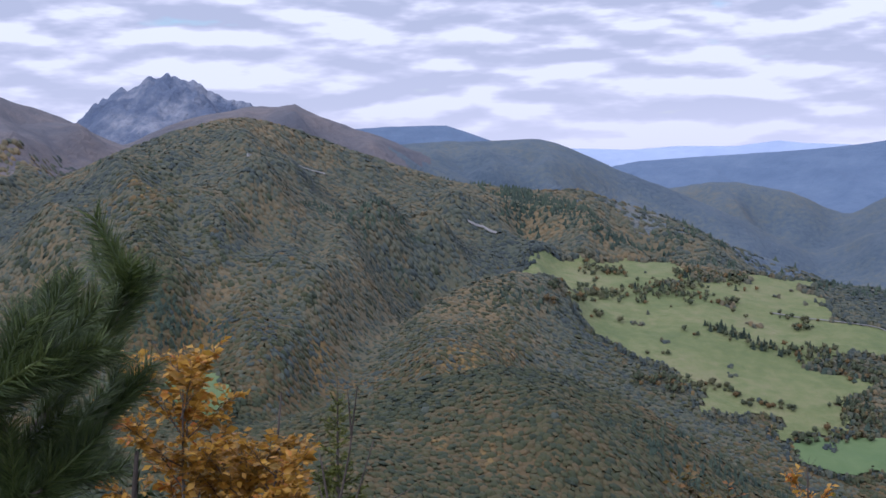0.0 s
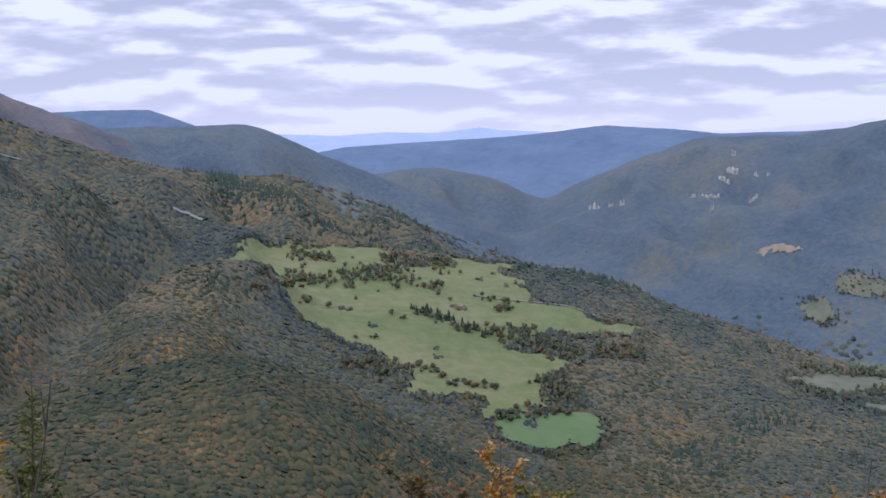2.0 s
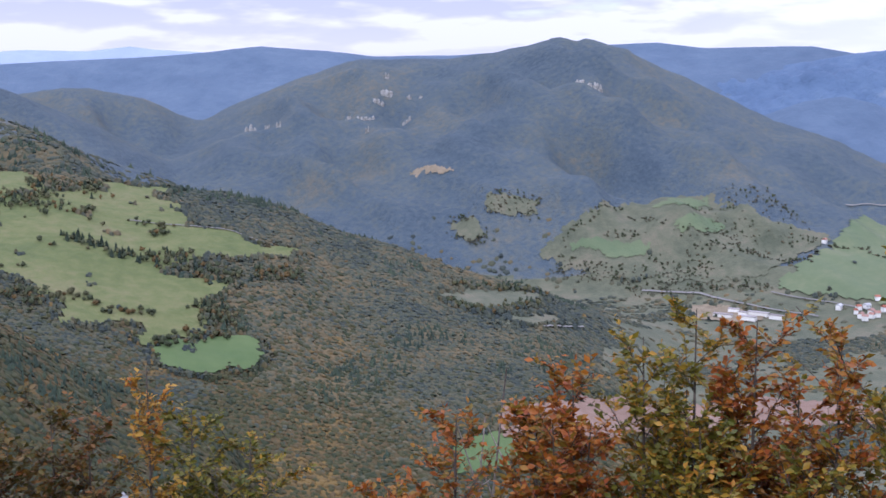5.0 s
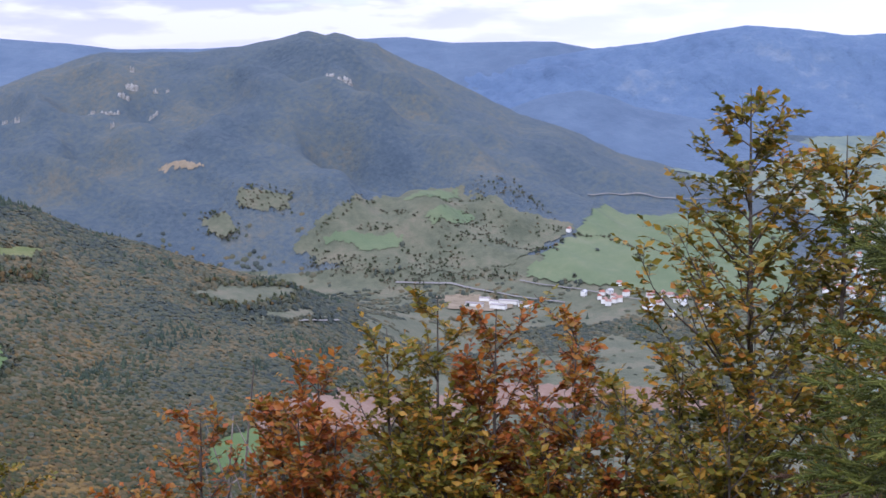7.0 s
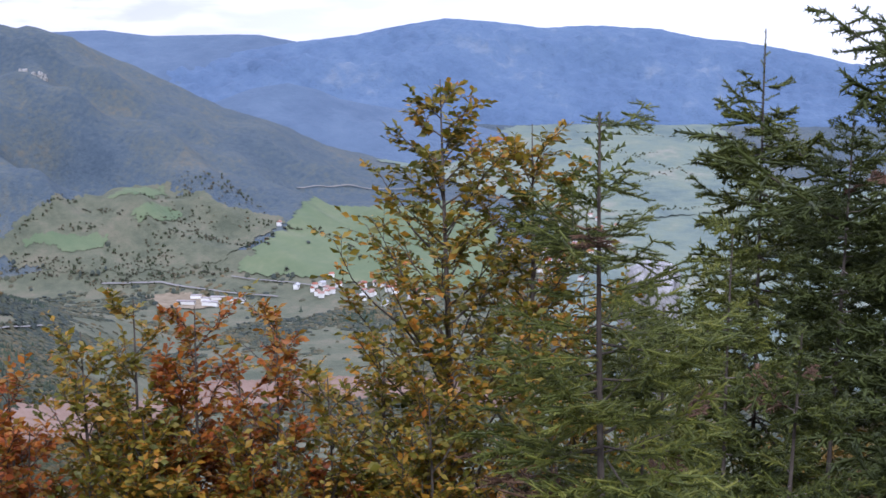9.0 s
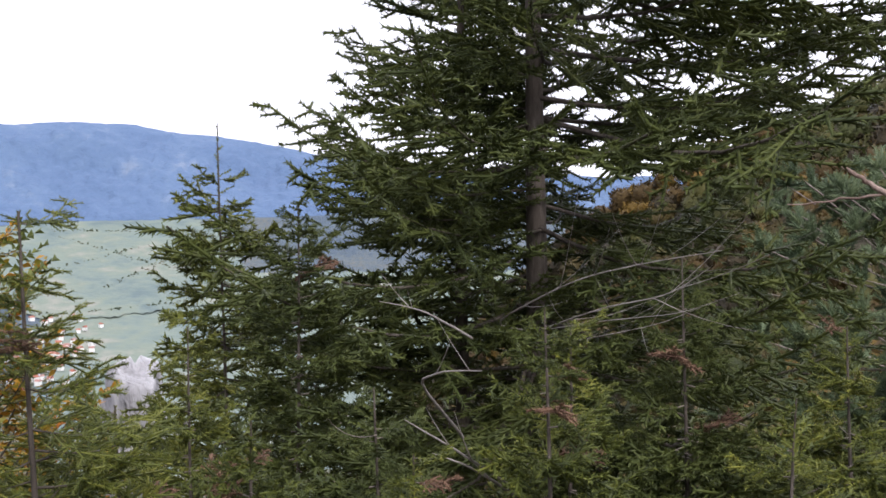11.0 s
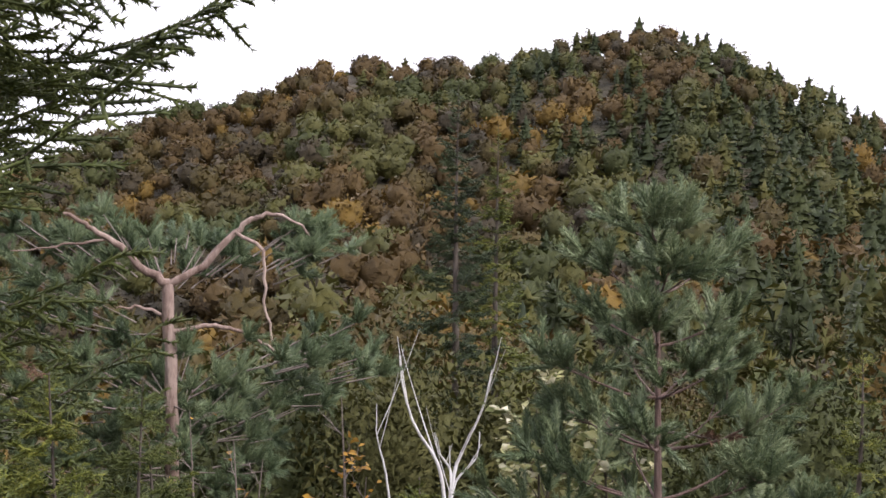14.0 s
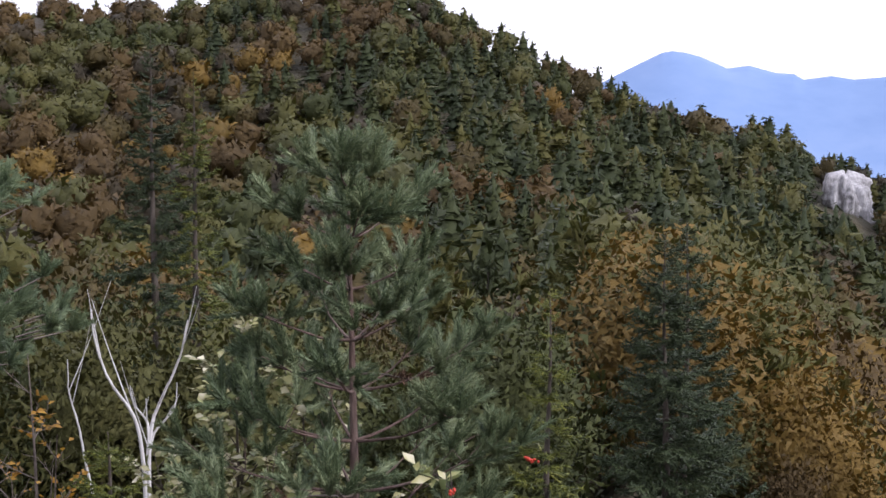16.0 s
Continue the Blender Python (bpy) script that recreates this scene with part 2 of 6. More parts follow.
M_BROWN_LEAF = material("brown_and_olive_beech_leaves", [(0.0, (0.045, 0.050, 0.010)), (0.4, (0.095, 0.075, 0.012)), (0.7, (0.16, 0.085, 0.014)), (1.0, (0.20, 0.065, 0.014))], 0.8, 5.0, island=0.7, bump=0, rough=0.5, translucent=0.3, spec=0.4)
M_GOLD = material("golden_yellow_leaves", [(0.0, (0.16, 0.10, 0.02)), (0.4, (0.36, 0.19, 0.025)), (0.7, (0.46, 0.27, 0.035)), (1.0, (0.40, 0.14, 0.03))], 1.5, 6.0, island=0.7, bump=0, rough=0.5, translucent=0.35)
M_PALE_LEAF = material("pale_silvery_leaves", [(0.0, (0.12, 0.145, 0.05)), (0.4, (0.22, 0.24, 0.09)), (0.65, (0.36, 0.34, 0.15)), (1.0, (0.62, 0.58, 0.42))], 1.5, 6.0, island=0.9, bump=0, rough=0.55, translucent=0.25)
M_BERRY = material("red_berries", [(0.2, (0.35, 0.03, 0.02)), (0.8, (0.5, 0.06, 0.03))], 20.0, bump=0, rough=0.35)
# far valley grass, its colour paled and blued in place of haze
M_HAZY_FIELD = material("haze_paled_valley_grass", [(0.2, (0.10, 0.135, 0.13)), (0.45, (0.145, 0.18, 0.15)), (0.6, (0.16, 0.19, 0.145)), (0.8, (0.23, 0.225, 0.185))], 0.006, 0.02, bump=0.2)


# ---- the lie of the land ----
# Each ridge: (bearing, angle of the crest over the eye's level), (bearing, distance of the crest), width of its front and back slope
RIDGES = {
    "west_shoulder": ([(-60, 3.5), (-25, 3.2), (-18.3, 2.52), (-17, 2.13), (-15.4, 1.54), (-13.6, 0.59), (-12.5, -0.1), (-9, -3), (-3, -12)], [(-60, 3000)], 1100, 900),
    "grass_ridge": ([(-24, -12), (-16, -1.5), (-13.9, 0.12), (-12.7, 0.7), (-11, 1.44), (-8.2, 1.96), (-7, 1.95), (-6.3, 2.04), (-5.3, 1.57), (-3.9, 1.08), (-2, 0.4), (0, -0.55), (4, -3), (10, -12)], [(0, 3050)], 900, 700),
    "main_hill": ([(-60, -4), (-25, -4), (-18.4, -2.24), (-16.6, -1), (-13.9, 0.24), (-11.5, 1.16), (-8.4, 1.72), (-6.8, 1.42), (-4.4, 0.48), (-2, -0.4), (0.4, -1.16),
                   (2.9, -1.56), (6, -1.52), (7.7, -2.09), (10.1, -2.95), (12.4, -4.03), (15.9, -5.3), (20, -8), (26, -11), (34, -20)], [(-20, 1900), (-8, 2150), (6, 2500), (16, 2650)], 950, 800),
    "north_ridge": ([(-20, -10), (-8, -0.5), (-2.5, 0.36), (0, 0.42), (1.9, 0.49), (4.3, 0.53), (5.5, 0.1), (7.7, -0.89), (10.1, -1.87), (12.4, -2.84), (15.2, -4.26), (20, -7), (28, -14)], [(0, 3500)], 900, 700),
    "small_hill": ([(-3, -12), (5, -4), (9.3, -1.71), (11.4, -1.44), (12.6, -1.45), (14.7, -1.87), (16.7, -2.73), (20, -4.5), (28, -12)], [(10, 3900)], 600, 400),
    "crag_hill": ([(4, -13), (12, -5), (14.7, -3.92), (16.7, -2.97), (18.6, -2.01), (21.3, -0.94), (23.7, -0.15), (27.3, -0.12), (29.7, 0.23), (31.3, 0.58), (32.3, 0.85), (32.9, 0.71), (33.5, 0.82),
                   (34.8, 0.4), (36.4, -0.3), (38, -0.98), (39.6, -1.75), (41.3, -2.57), (43.3, -3.14), (45.7, -4.18), (50, -5.2), (56, -6.5), (70, -13)], [(14, 3900), (32, 3800), (45, 3600)], 1150, 900),
    "meadow_spur": ([(-12, -17), (-6, -8), (0, -4.6), (2.8, -4.3), (7.7, -4.75), (11.2, -4.9), (14.7, -5.5), (18.1, -5.75), (20.5, -6.4), (23, -7.5), (25.4, -8.1), (27.9, -9.05), (31.5, -10), (36, -12), (44, -18)], [(0, 2080), (18, 2120), (32, 2000)], 950, 500),
    "middle_spur": ([(-16, -17), (-10.5, -12.6), (-7.4, -10.5), (-5.5, -9.3), (-3.5, -8.3), (-2.05, -7.3), (-0.6, -6.2), (1.1, -5.45), (3.0, -5.0), (5, -5.4), (8, -8), (12, -16)], [(-10, 1380), (0, 1640), (5, 1800)], 560, 300),
    "wood_spur": ([(-30, -12.5), (-11.9, -11.7), (-7.6, -11.28), (-4.1, -10.19), (-0.9, -9.42), (2.1, -8.85), (5, -9.2), (9, -11), (13, -13.5), (18, -16), (24, -25)], [(-10, 1080), (5, 1180)], 620, 260),
    "east_hill": ([(58, -40), (70, -12), (80, -3), (88, 0.6), (93, 2.5), (96, 3.1), (98.7, 4.3), (100, 4.7), (105, 4.6), (108, 4.95), (110, 5.6), (113.3, 6.0), (115, 5.6), (116.5, 4.9), (118.5, 3.9), (120.8, 2.5),
                   (123.2, 1.5), (125, 0.7), (127, -0.2), (129, -0.8), (131, -1.4), (134, -2.1), (138, -4.5), (150, -9), (170, -40)], [(70, 420), (98, 430), (113, 450), (128, 330), (150, 300)], 300, 250),
}


CANOPY = {"grass_ridge": 0.0, "east_hill": 0.0, "meadow_spur": 5.0, "north_ridge": 4.0, "small_hill": 3.0, "crag_hill": 4.0}  # height of the woods on the crests


def table(pairs, a):
    return np.interp(a, [p[0] for p in pairs], [p[1] for p in pairs])


def wave(x, y, size, seed):
    """Smooth rolling relief of about one unit."""
    s = 0.0
    for k in range(5):
        ang = seed * 1.7 + k * 2.399
        s = s + np.sin((x * math.cos(ang) + y * math.sin(ang)) / size * (1 + 0.37 * k) * 2 * math.pi + seed * 3.1 + k * 1.3) / (1 + 0.6 * k)
    return s / 2.2


def height(x, y):
    """Height of the ground at (x, y), in metres over the valley floor."""
    r = np.hypot(x, y)
    a = np.degrees(np.arctan2(x, y))
    steep = table([(-180, 0.5), (-40, 0.44), (0, 0.46), (20, 0.46), (60, 0.46), (85, 0.34), (100, 0.22), (125, 0.25), (140, 0.45), (180, 0.5)], a)
    near = EYE - 1.75 - steep * np.maximum(r - 1.5, 0) - 1.2 * np.clip((r - 1.2) / 3.0, 0, 1)
    floor = 6 + 5 * wave(x, y, 900, 2) + 90 * np.clip((r - 2500) / 2200, 0, 1) ** 1.5
    floor = floor + table([(-180, 260), (-30, 240), (-8, 190), (4, 120), (14, 60), (24, 12), (35, 0), (70, 0), (140, 60), (180, 200)], a)
    floor = floor + table([(40, 0), (52, 1), (78, 1), (92, 0)], a) * 190 * np.clip((r - 2550) / 1500, 0, 1) ** 1.2
    base = np.maximum(near, floor) + 12 * np.exp(-((near - floor) / 25.0) ** 2)
    # gullies run down the slopes
    gully = 0.7 - 1.7 * np.abs(wave(x + 0.35 * y, y * 0.45, 560, 5)) + 0.45 * wave(x, y * 0.6, 170, 9)
    h = base
    for k, (name, (crest, dist, front, back)) in enumerate(RIDGES.items()):
        D = table(dist, a)
        top = EYE - CANOPY.get(name, 9.0) + D * np.tan(np.radians(np.interp(a, *zip(*crest), left=-45, right=-45)))
        u = np.where(r < D, (D - r) / front, (r - D) / back)
        fall = np.where(r < D, 1.0, 1.15) * (np.clip(u, 0, None) ** 1.25)
        lo = np.minimum(base, top)
        size = (top - lo)
        slope = np.clip(u, 0, 1) * np.clip(0.95 - u, 0, 1)
        amp = (0.42 if name == "main_hill" else 0.3) * size if name not in ("meadow_spur", "east_hill") else 0.03 * size
        z = top - size * fall - 0.3 * np.maximum(np.where(r < D, D - r - front, r - D - back), 0) + gully * amp * slope * 2.2
        k = 9.0 if name != "east_hill" else 3.0
        d = (h - z) / k
        h = np.where(np.abs(d) > 12, np.maximum(h, z), z + k * np.log1p(np.exp(np.clip(d, -20, 20))))
    return h


def ground_z(x, y):
    return float(height(np.array([float(x)]), np.array([float(y)]))[0])


# ---- helpers for building ----
def mesh_from(name, verts, faces, mat=None, smooth=False, normals=None):
    """faces: an (n, 3) or (n, 4) array of corners, or a list of such arrays. normals: one a corner, for the rounded shading of foliage."""
    me = bpy.data.meshes.new(name)
    groups = faces if isinstance(faces, list) else [faces]
    groups = [np.asarray(g, dtype=np.int32) for g in groups if len(g)]
    verts = np.asarray(verts, dtype=np.float32)
    loops = np.concatenate([g.ravel() for g in groups])
    sizes = np.concatenate([np.full(len(g), g.shape[1], dtype=np.int32) for g in groups])
    me.vertices.add(len(verts))
    me.vertices.foreach_set("co", verts.ravel())
    me.loops.add(len(loops))
    me.loops.foreach_set("vertex_index", loops)
    me.polygons.add(len(sizes))
    me.polygons.foreach_set("loop_start", np.concatenate([[0], np.cumsum(sizes)[:-1]]).astype(np.int32))
    me.update(calc_edges=True)
    if mat:
        me.materials.append(mat)
    if smooth:
        me.polygons.foreach_set("use_smooth", np.ones(len(sizes), dtype=bool))
    if normals is not None:
        me.polygons.foreach_set("use_smooth", np.ones(len(sizes), dtype=bool))
        me.normals_split_custom_set_from_vertices(np.asarray(normals, dtype=np.float32).tolist())
    return me


def outward(V, F, centre, up=0.25, rough=0.25, seed=1):
    """Triangles turned to face away from the crown's middle, and normals that round it."""
    g = np.random.default_rng(seed)
    n = V - np.asarray(centre, float)
    n = n / np.maximum(np.linalg.norm(n, axis=1, keepdims=True), 1e-6) + [0, 0, up]
    t = V[F]
    geo = np.cross(t[:, 1] - t[:, 0], t[:, 2] - t[:, 0])
    flip = (geo * n[F].mean(1)).sum(1) < 0
    F = np.where(flip[:, None], F[:, ::-1], F)
    geo = np.where(flip[:, None], -geo, geo)
    geo = geo / np.maximum(np.linalg.norm(geo, axis=1, keepdims=True), 1e-9)
    own = np.zeros_like(V)
    for k in range(3):
        np.add.at(own, F[:, k], geo)
    own = own / np.maximum(np.linalg.norm(own, axis=1, keepdims=True), 1e-9)
    n = n / np.linalg.norm(n, axis=1, keepdims=True) + rough * own + 0.12 * g.normal(size=V.shape)
    return V, F, n / np.linalg.norm(n, axis=1, keepdims=True)


def part_mesh(name, me, parent, label=""):
    ob = new(name, me)
    ob.parent = parent
    if label:
        tagged(ob, label)
    return ob


def part(name, bm, mat, parent, label=""):
    me = bpy.data.meshes.new(name)
    bm.to_mesh(me)
    bm.free()
    me.materials.append(mat)
    return part_mesh(name, me, parent, label)


def grid_faces(rows, cols):
    i = np.arange(rows - 1)[:, None] * cols + np.arange(cols - 1)[None, :]
    i = i.ravel()
    return np.stack([i, i + 1, i + cols + 1, i + cols], 1)


def relief(x, y, size, seed):
    """Cheap fractal unevenness of about one unit."""
    return 0.6 * wave(x, y, size, seed) + 0.3 * wave(x + 31, y - 17, size * 0.37, seed + 4) + 0.15 * wave(x - 5, y + 9, size * 0.14, seed + 7)


def valley_side(a, r):
    """How far the open grass climbs up the far side of the valley."""
    return 95 * table([(33, 0), (36, 1), (46, 1), (50, 0)], a) * (r > 1750) * np.clip((2800 - r) / 300, 0, 1) + 110 * table([(54, 0), (57, 1)], a) * (r > 1500)


# ---- the ground, one sheet to the horizon ----
def build_ground():
    az = np.concatenate([np.arange(-180, -30, 3.0), np.arange(-30, 140, 0.36), np.arange(140, 180.1, 3.0)])
    az[-1] = 180
    rr = np.concatenate([[0.02], np.geomspace(0.8, 500, 90)[:-1], np.arange(500, 4300, 14), np.linspace(4300, 4950, 9)])
    A, Rr = np.meshgrid(np.radians(az), rr)
    x, y = Rr * np.sin(A), Rr * np.cos(A)
    z = height(x, y) + np.clip(Rr / 600, 0, 1) * 1.5 * relief(x, y, 140, 3) + 3.5 * np.clip((Rr - 2600) / 300, 0, 1) * relief(x, y, 95, 11) + 0.12 * np.clip(Rr / 3, 0, 1) * relief(x, y, 3.0, 8)
    me = mesh_from("ground", np.stack([x, y, z], -1).reshape(-1, 3), grid_faces(len(rr), len(az))[:, ::-1], M_GROUND, True)
    me.materials.append(M_PASTURE)
    me.materials.append(M_GRASS_RIDGE)
    low = (z < 30 + 9 * relief(x, y, 300, 5) + valley_side(np.degrees(A), Rr)) & (Rr > 900)
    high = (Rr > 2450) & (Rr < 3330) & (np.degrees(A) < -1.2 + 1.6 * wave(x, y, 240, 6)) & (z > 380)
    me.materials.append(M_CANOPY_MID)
    me.materials.append(M_CANOPY_HAZED)
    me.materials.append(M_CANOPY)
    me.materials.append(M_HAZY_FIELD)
    # canopy colour steps with distance: further woods carry more painted haze
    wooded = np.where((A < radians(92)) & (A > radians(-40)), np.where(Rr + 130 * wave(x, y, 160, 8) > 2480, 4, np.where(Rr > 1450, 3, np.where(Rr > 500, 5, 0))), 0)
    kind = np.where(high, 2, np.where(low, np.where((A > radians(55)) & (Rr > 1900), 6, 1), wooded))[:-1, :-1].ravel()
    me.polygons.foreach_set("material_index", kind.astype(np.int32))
    tagged(new("ground", me), "hilly wooded ground falling steeply into a valley", "ground", kind="structure")


build_ground()


# ---- fields and meadows, draped on the slopes ----
FIELDS = {
    "main_meadow": [(103, 1832), (134, 1965), (158, 2004), (202, 2020), (277, 2061), (360, 2094), (380, 1938), (462, 2033), (600, 2040), (523, 1987), (555, 1927), (541, 1832), (600, 1808), (623, 1763), (681, 1763), (666, 1737), (576, 1711), (532, 1720), (451, 1655), (516, 1620), (536, 1613), (475, 1559), (462, 1516), (466, 1484), (399, 1462), (377, 1457), (385, 1512), (290, 1482), (301, 1505), (281, 1580), (240, 1627), (195, 1669), (177, 1701), (156, 1803)],
    "lower_meadow": [(382, 1450), (463, 1474), (505, 1476), (515, 1435), (489, 1408), (451, 1394), (405, 1392), (378, 1410)],
    "valley_meadow": [(-271, 1323), (-227, 1316), (-208, 1278), (-208, 1243), (-237, 1202), (-257, 1223)],
    "bare_clearing": [(1345, 2782), (1396, 2701), (1412, 2664), (1360, 2713)],
    "hill_pasture_a": [(1408, 2530), (1460, 2511), (1523, 2474), (1494, 2450), (1419, 2466), (1401, 2505)],
    "hill_pasture_b": [(1340, 2544), (1377, 2512), (1376, 2450), (1343, 2451), (1323, 2502)],
    "hill_pasture_c": [(1438, 2342), (1508, 2365), (1558, 2356), (1681, 2364), (1821, 2385), (1857, 2306), (1868, 2145), (1949, 2088), (1961, 2038), (1754, 1995), (1670, 2035), (1599, 2091), (1509, 2200), (1458, 2287)],
    "bright_meadow_a": [(1493, 2317), (1547, 2296), (1590, 2256), (1631, 2212), (1605, 2196), (1570, 2207), (1524, 2263)],
    "bright_meadow_b": [(1695, 2219), (1724, 2217), (1782, 2212), (1800, 2181), (1739, 2159), (1685, 2196)],
    "bright_meadow_c": [(1697, 2302), (1787, 2320), (1852, 2310), (1832, 2275), (1724, 2237)],
    "wide_meadow": [(1753, 1967), (1798, 1967), (1941, 2018), (2141, 2137), (2230, 2029), (2429, 1966), (2377, 1797), (2026, 1524), (1896, 1660), (1850, 1733), (1796, 1817), (1745, 1907)],
    "hill_pasture_d": [(1835, 2135), (1918, 2101), (1876, 2072), (1819, 2116)],
    "hill_pasture_e": [(852, 1654), (927, 1693), (1058, 1703), (1014, 1648), (892, 1598), (858, 1616)],
    "hill_pasture_f": [(899, 1565), (982, 1597), (1042, 1607), (956, 1554)],
    "ploughed_field": [(714, 1262), (748, 1283), (816, 1300), (979, 1371), (1207, 1415), (1367, 1277), (1434, 1185), (1439, 1039), (1374, 992), (1255, 1234), (1048, 1319), (861, 1229), (717, 1208)],
    "river_meadow_a": [(626, 1196), (669, 1230), (725, 1221), (772, 1198), (700, 1160), (623, 1158)],
    "river_meadow_b": [(912, 1222), (1001, 1216), (1066, 1206), (1063, 1162), (967, 1134), (903, 1179)],
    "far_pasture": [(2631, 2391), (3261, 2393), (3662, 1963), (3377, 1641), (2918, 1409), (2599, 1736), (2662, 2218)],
    "factory_yard": [(1561, 2016), (1617, 1965), (1641, 1859), (1570, 1842), (1509, 1898)],
}
FIELD_LOOK = {
    "main_meadow": (M_MEADOW, "pale green hillside meadow with scattered bushes"),
    "lower_meadow": (M_MEADOW_DEEP, "fresh green field below a hedge"),
    "valley_meadow": (M_MEADOW_DEEP, "green clearing in the wooded valley"),
    "bare_clearing": (M_BARE, "brown dry clearing on the wooded hill"),
    "bright_meadow_a": (M_VALLEY_GRASS, "light green mown meadow on the slope"),
    "bright_meadow_c": (M_VALLEY_GRASS, "light green mown meadow on the slope"),
    "bright_meadow_b": (M_VALLEY_GRASS, "light green mown meadow on the slope"),
    "wide_meadow": (M_VALLEY_GRASS, "wide green meadow above the village"),
    "ploughed_field": (M_PLOUGH, "reddish brown ploughed field in the valley"),
    "river_meadow_a": (M_MEADOW_DEEP, "green meadow beside the ploughed field"),
    "river_meadow_b": (M_MEADOW_DEEP, "green meadow on the valley floor"),
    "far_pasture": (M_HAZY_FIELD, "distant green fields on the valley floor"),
    "factory_yard": (M_BARE, "pale gravel yard of a works"),
}


def inside(poly, x, y):
    """Even-odd test of points against a polygon of the plan."""
    c = np.zeros(np.shape(x), dtype=bool)
    n = len(poly)
    for i in range(n):
        (x0, y0), (x1, y1) = poly[i], poly[(i + 1) % n]
        if y0 == y1:
            continue
        c ^= ((y0 > y) != (y1 > y)) & (x < (x1 - x0) * (y - y0) / (y1 - y0) + x0)
    return c


def ragged(x, y):
    """Field edges wander a little."""
    return x + 9 * wave(x, y, 70, 3) + 4 * wave(x, y, 23, 5), y + 9 * wave(x, y, 65, 6) + 4 * wave(x, y, 21, 2)


def in_field(poly, x, y):
    """Which of many points lie in a field with wandering edges."""
    p = np.array(poly, float)
    near = (x > p[:, 0].min() - 25) & (x < p[:, 0].max() + 25) & (y > p[:, 1].min() - 25) & (y < p[:, 1].max() + 25)
    c = np.zeros(len(x), dtype=bool)
    c[near] = inside(poly, *ragged(x[near], y[near]))
    return c


def build_field(key, poly, lift):
    p = np.array(poly, float)
    step = max(3.0, (np.ptp(p[:, 0]) + np.ptp(p[:, 1])) / 150)
    gx, gy = np.arange(p[:, 0].min() - step, p[:, 0].max() + step, step), np.arange(p[:, 1].min() - step, p[:, 1].max() + step, step)
    X, Y = np.meshgrid(gx, gy)
    keep = inside(poly, *ragged(X + step / 2, Y + step / 2))[:-1, :-1].ravel()
    Z = height(X, Y) + 1.5 * relief(X, Y, 140, 3) + lift
    f = grid_faces(*X.shape)[keep]
    used, inv = np.unique(f, return_inverse=True)
    mat, label = FIELD_LOOK.get(key, (M_PASTURE, "rough pasture with bushes on the hillside"))
    me = mesh_from("meadow", np.stack([X, Y, Z], -1).reshape(-1, 3)[used], inv.reshape(-1, 4), mat, True)
    tagged(new("meadow" if "plough" not in key else "ploughed_field", me), label, "field", kind="structure")


for k, (key, poly) in enumerate(FIELDS.items()):
    build_field(key, poly, 2.2 + 0.5 * (k % 3) + (1.2 if key.startswith("bright") else 0))


# ---- distant mountains behind everything ----
def build_range(name, crest, dist, mat, label, rough=8.0, depth=900.0, foot=60.0, seed=1, power=1.15, edge=0.12, jag=0.0):
    az = np.arange(crest[0][0], crest[-1][0], 0.1)
    u = np.linspace(-0.35, 1, 46)
    A, U = np.meshgrid(az, u)
    line = EYE + dist * np.tan(np.radians(table(crest, az)))
    # the crest's corners soften further down the slope
    smooth = np.convolve(np.pad(line, 20, mode="edge"), np.ones(41) / 41, "valid")
    keep = np.exp(-np.abs(U) * 14)
    top = line * keep + smooth * (1 - keep)
    R = dist - np.clip(U, 0, None) * depth - np.clip(U, None, 0) * 220
    a = np.radians(A)
    px, py = R * np.sin(a), R * np.cos(a)
    s = 1.6 * (0.6 - np.abs(wave(px + 0.4 * py, py * 0.5, 700, seed))) + 0.6 * wave(px, py * 0.6, 210, seed + 3) + 0.35 * wave(px, py, 70, seed + 6)
    Z = top - (top - foot) * np.abs(U) ** power + s * rough * (edge + np.clip(np.abs(U) * 5, 0, 1) * np.clip(1.3 - U, 0, 1))
    Z = Z + jag * (wave(px, py * 0.3, 130, seed + 8) + 0.8 * np.abs(wave(px, py * 0.3, 52, seed + 5))) * np.exp(-np.abs(U) * 3)
    me = mesh_from(name, np.stack([px, py, Z], -1).reshape(-1, 3), grid_faces(*A.shape), mat, True)
    tagged(new(name, me), label, "mountain", kind="structure")


# the ranges look hazy only through the blue and pale of their materials
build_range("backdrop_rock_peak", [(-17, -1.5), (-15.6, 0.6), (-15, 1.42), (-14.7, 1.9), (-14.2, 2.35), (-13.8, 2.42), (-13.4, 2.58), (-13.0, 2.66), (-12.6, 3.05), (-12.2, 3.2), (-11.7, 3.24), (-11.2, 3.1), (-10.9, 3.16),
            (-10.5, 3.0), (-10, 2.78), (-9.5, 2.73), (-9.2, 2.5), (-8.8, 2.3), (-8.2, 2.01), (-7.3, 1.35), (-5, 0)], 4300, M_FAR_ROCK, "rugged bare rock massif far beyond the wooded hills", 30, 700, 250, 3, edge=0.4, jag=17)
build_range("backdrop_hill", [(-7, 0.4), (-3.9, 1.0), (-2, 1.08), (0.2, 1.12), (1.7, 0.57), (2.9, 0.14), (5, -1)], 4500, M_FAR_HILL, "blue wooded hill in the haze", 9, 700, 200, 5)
build_range("backdrop_faint_hills", [(2, -0.6), (5.3, 0.05), (8.2, -0.06), (10.1, 0.08), (12.4, 0.02), (14.2, 0.27), (15.2, 0.12), (17, 0.05), (18.1, -0.1), (22, -0.4)], 4890, M_FAR_PALE, "faint hills on the horizon in a pale haze colour", 4, 200, 380, 7)
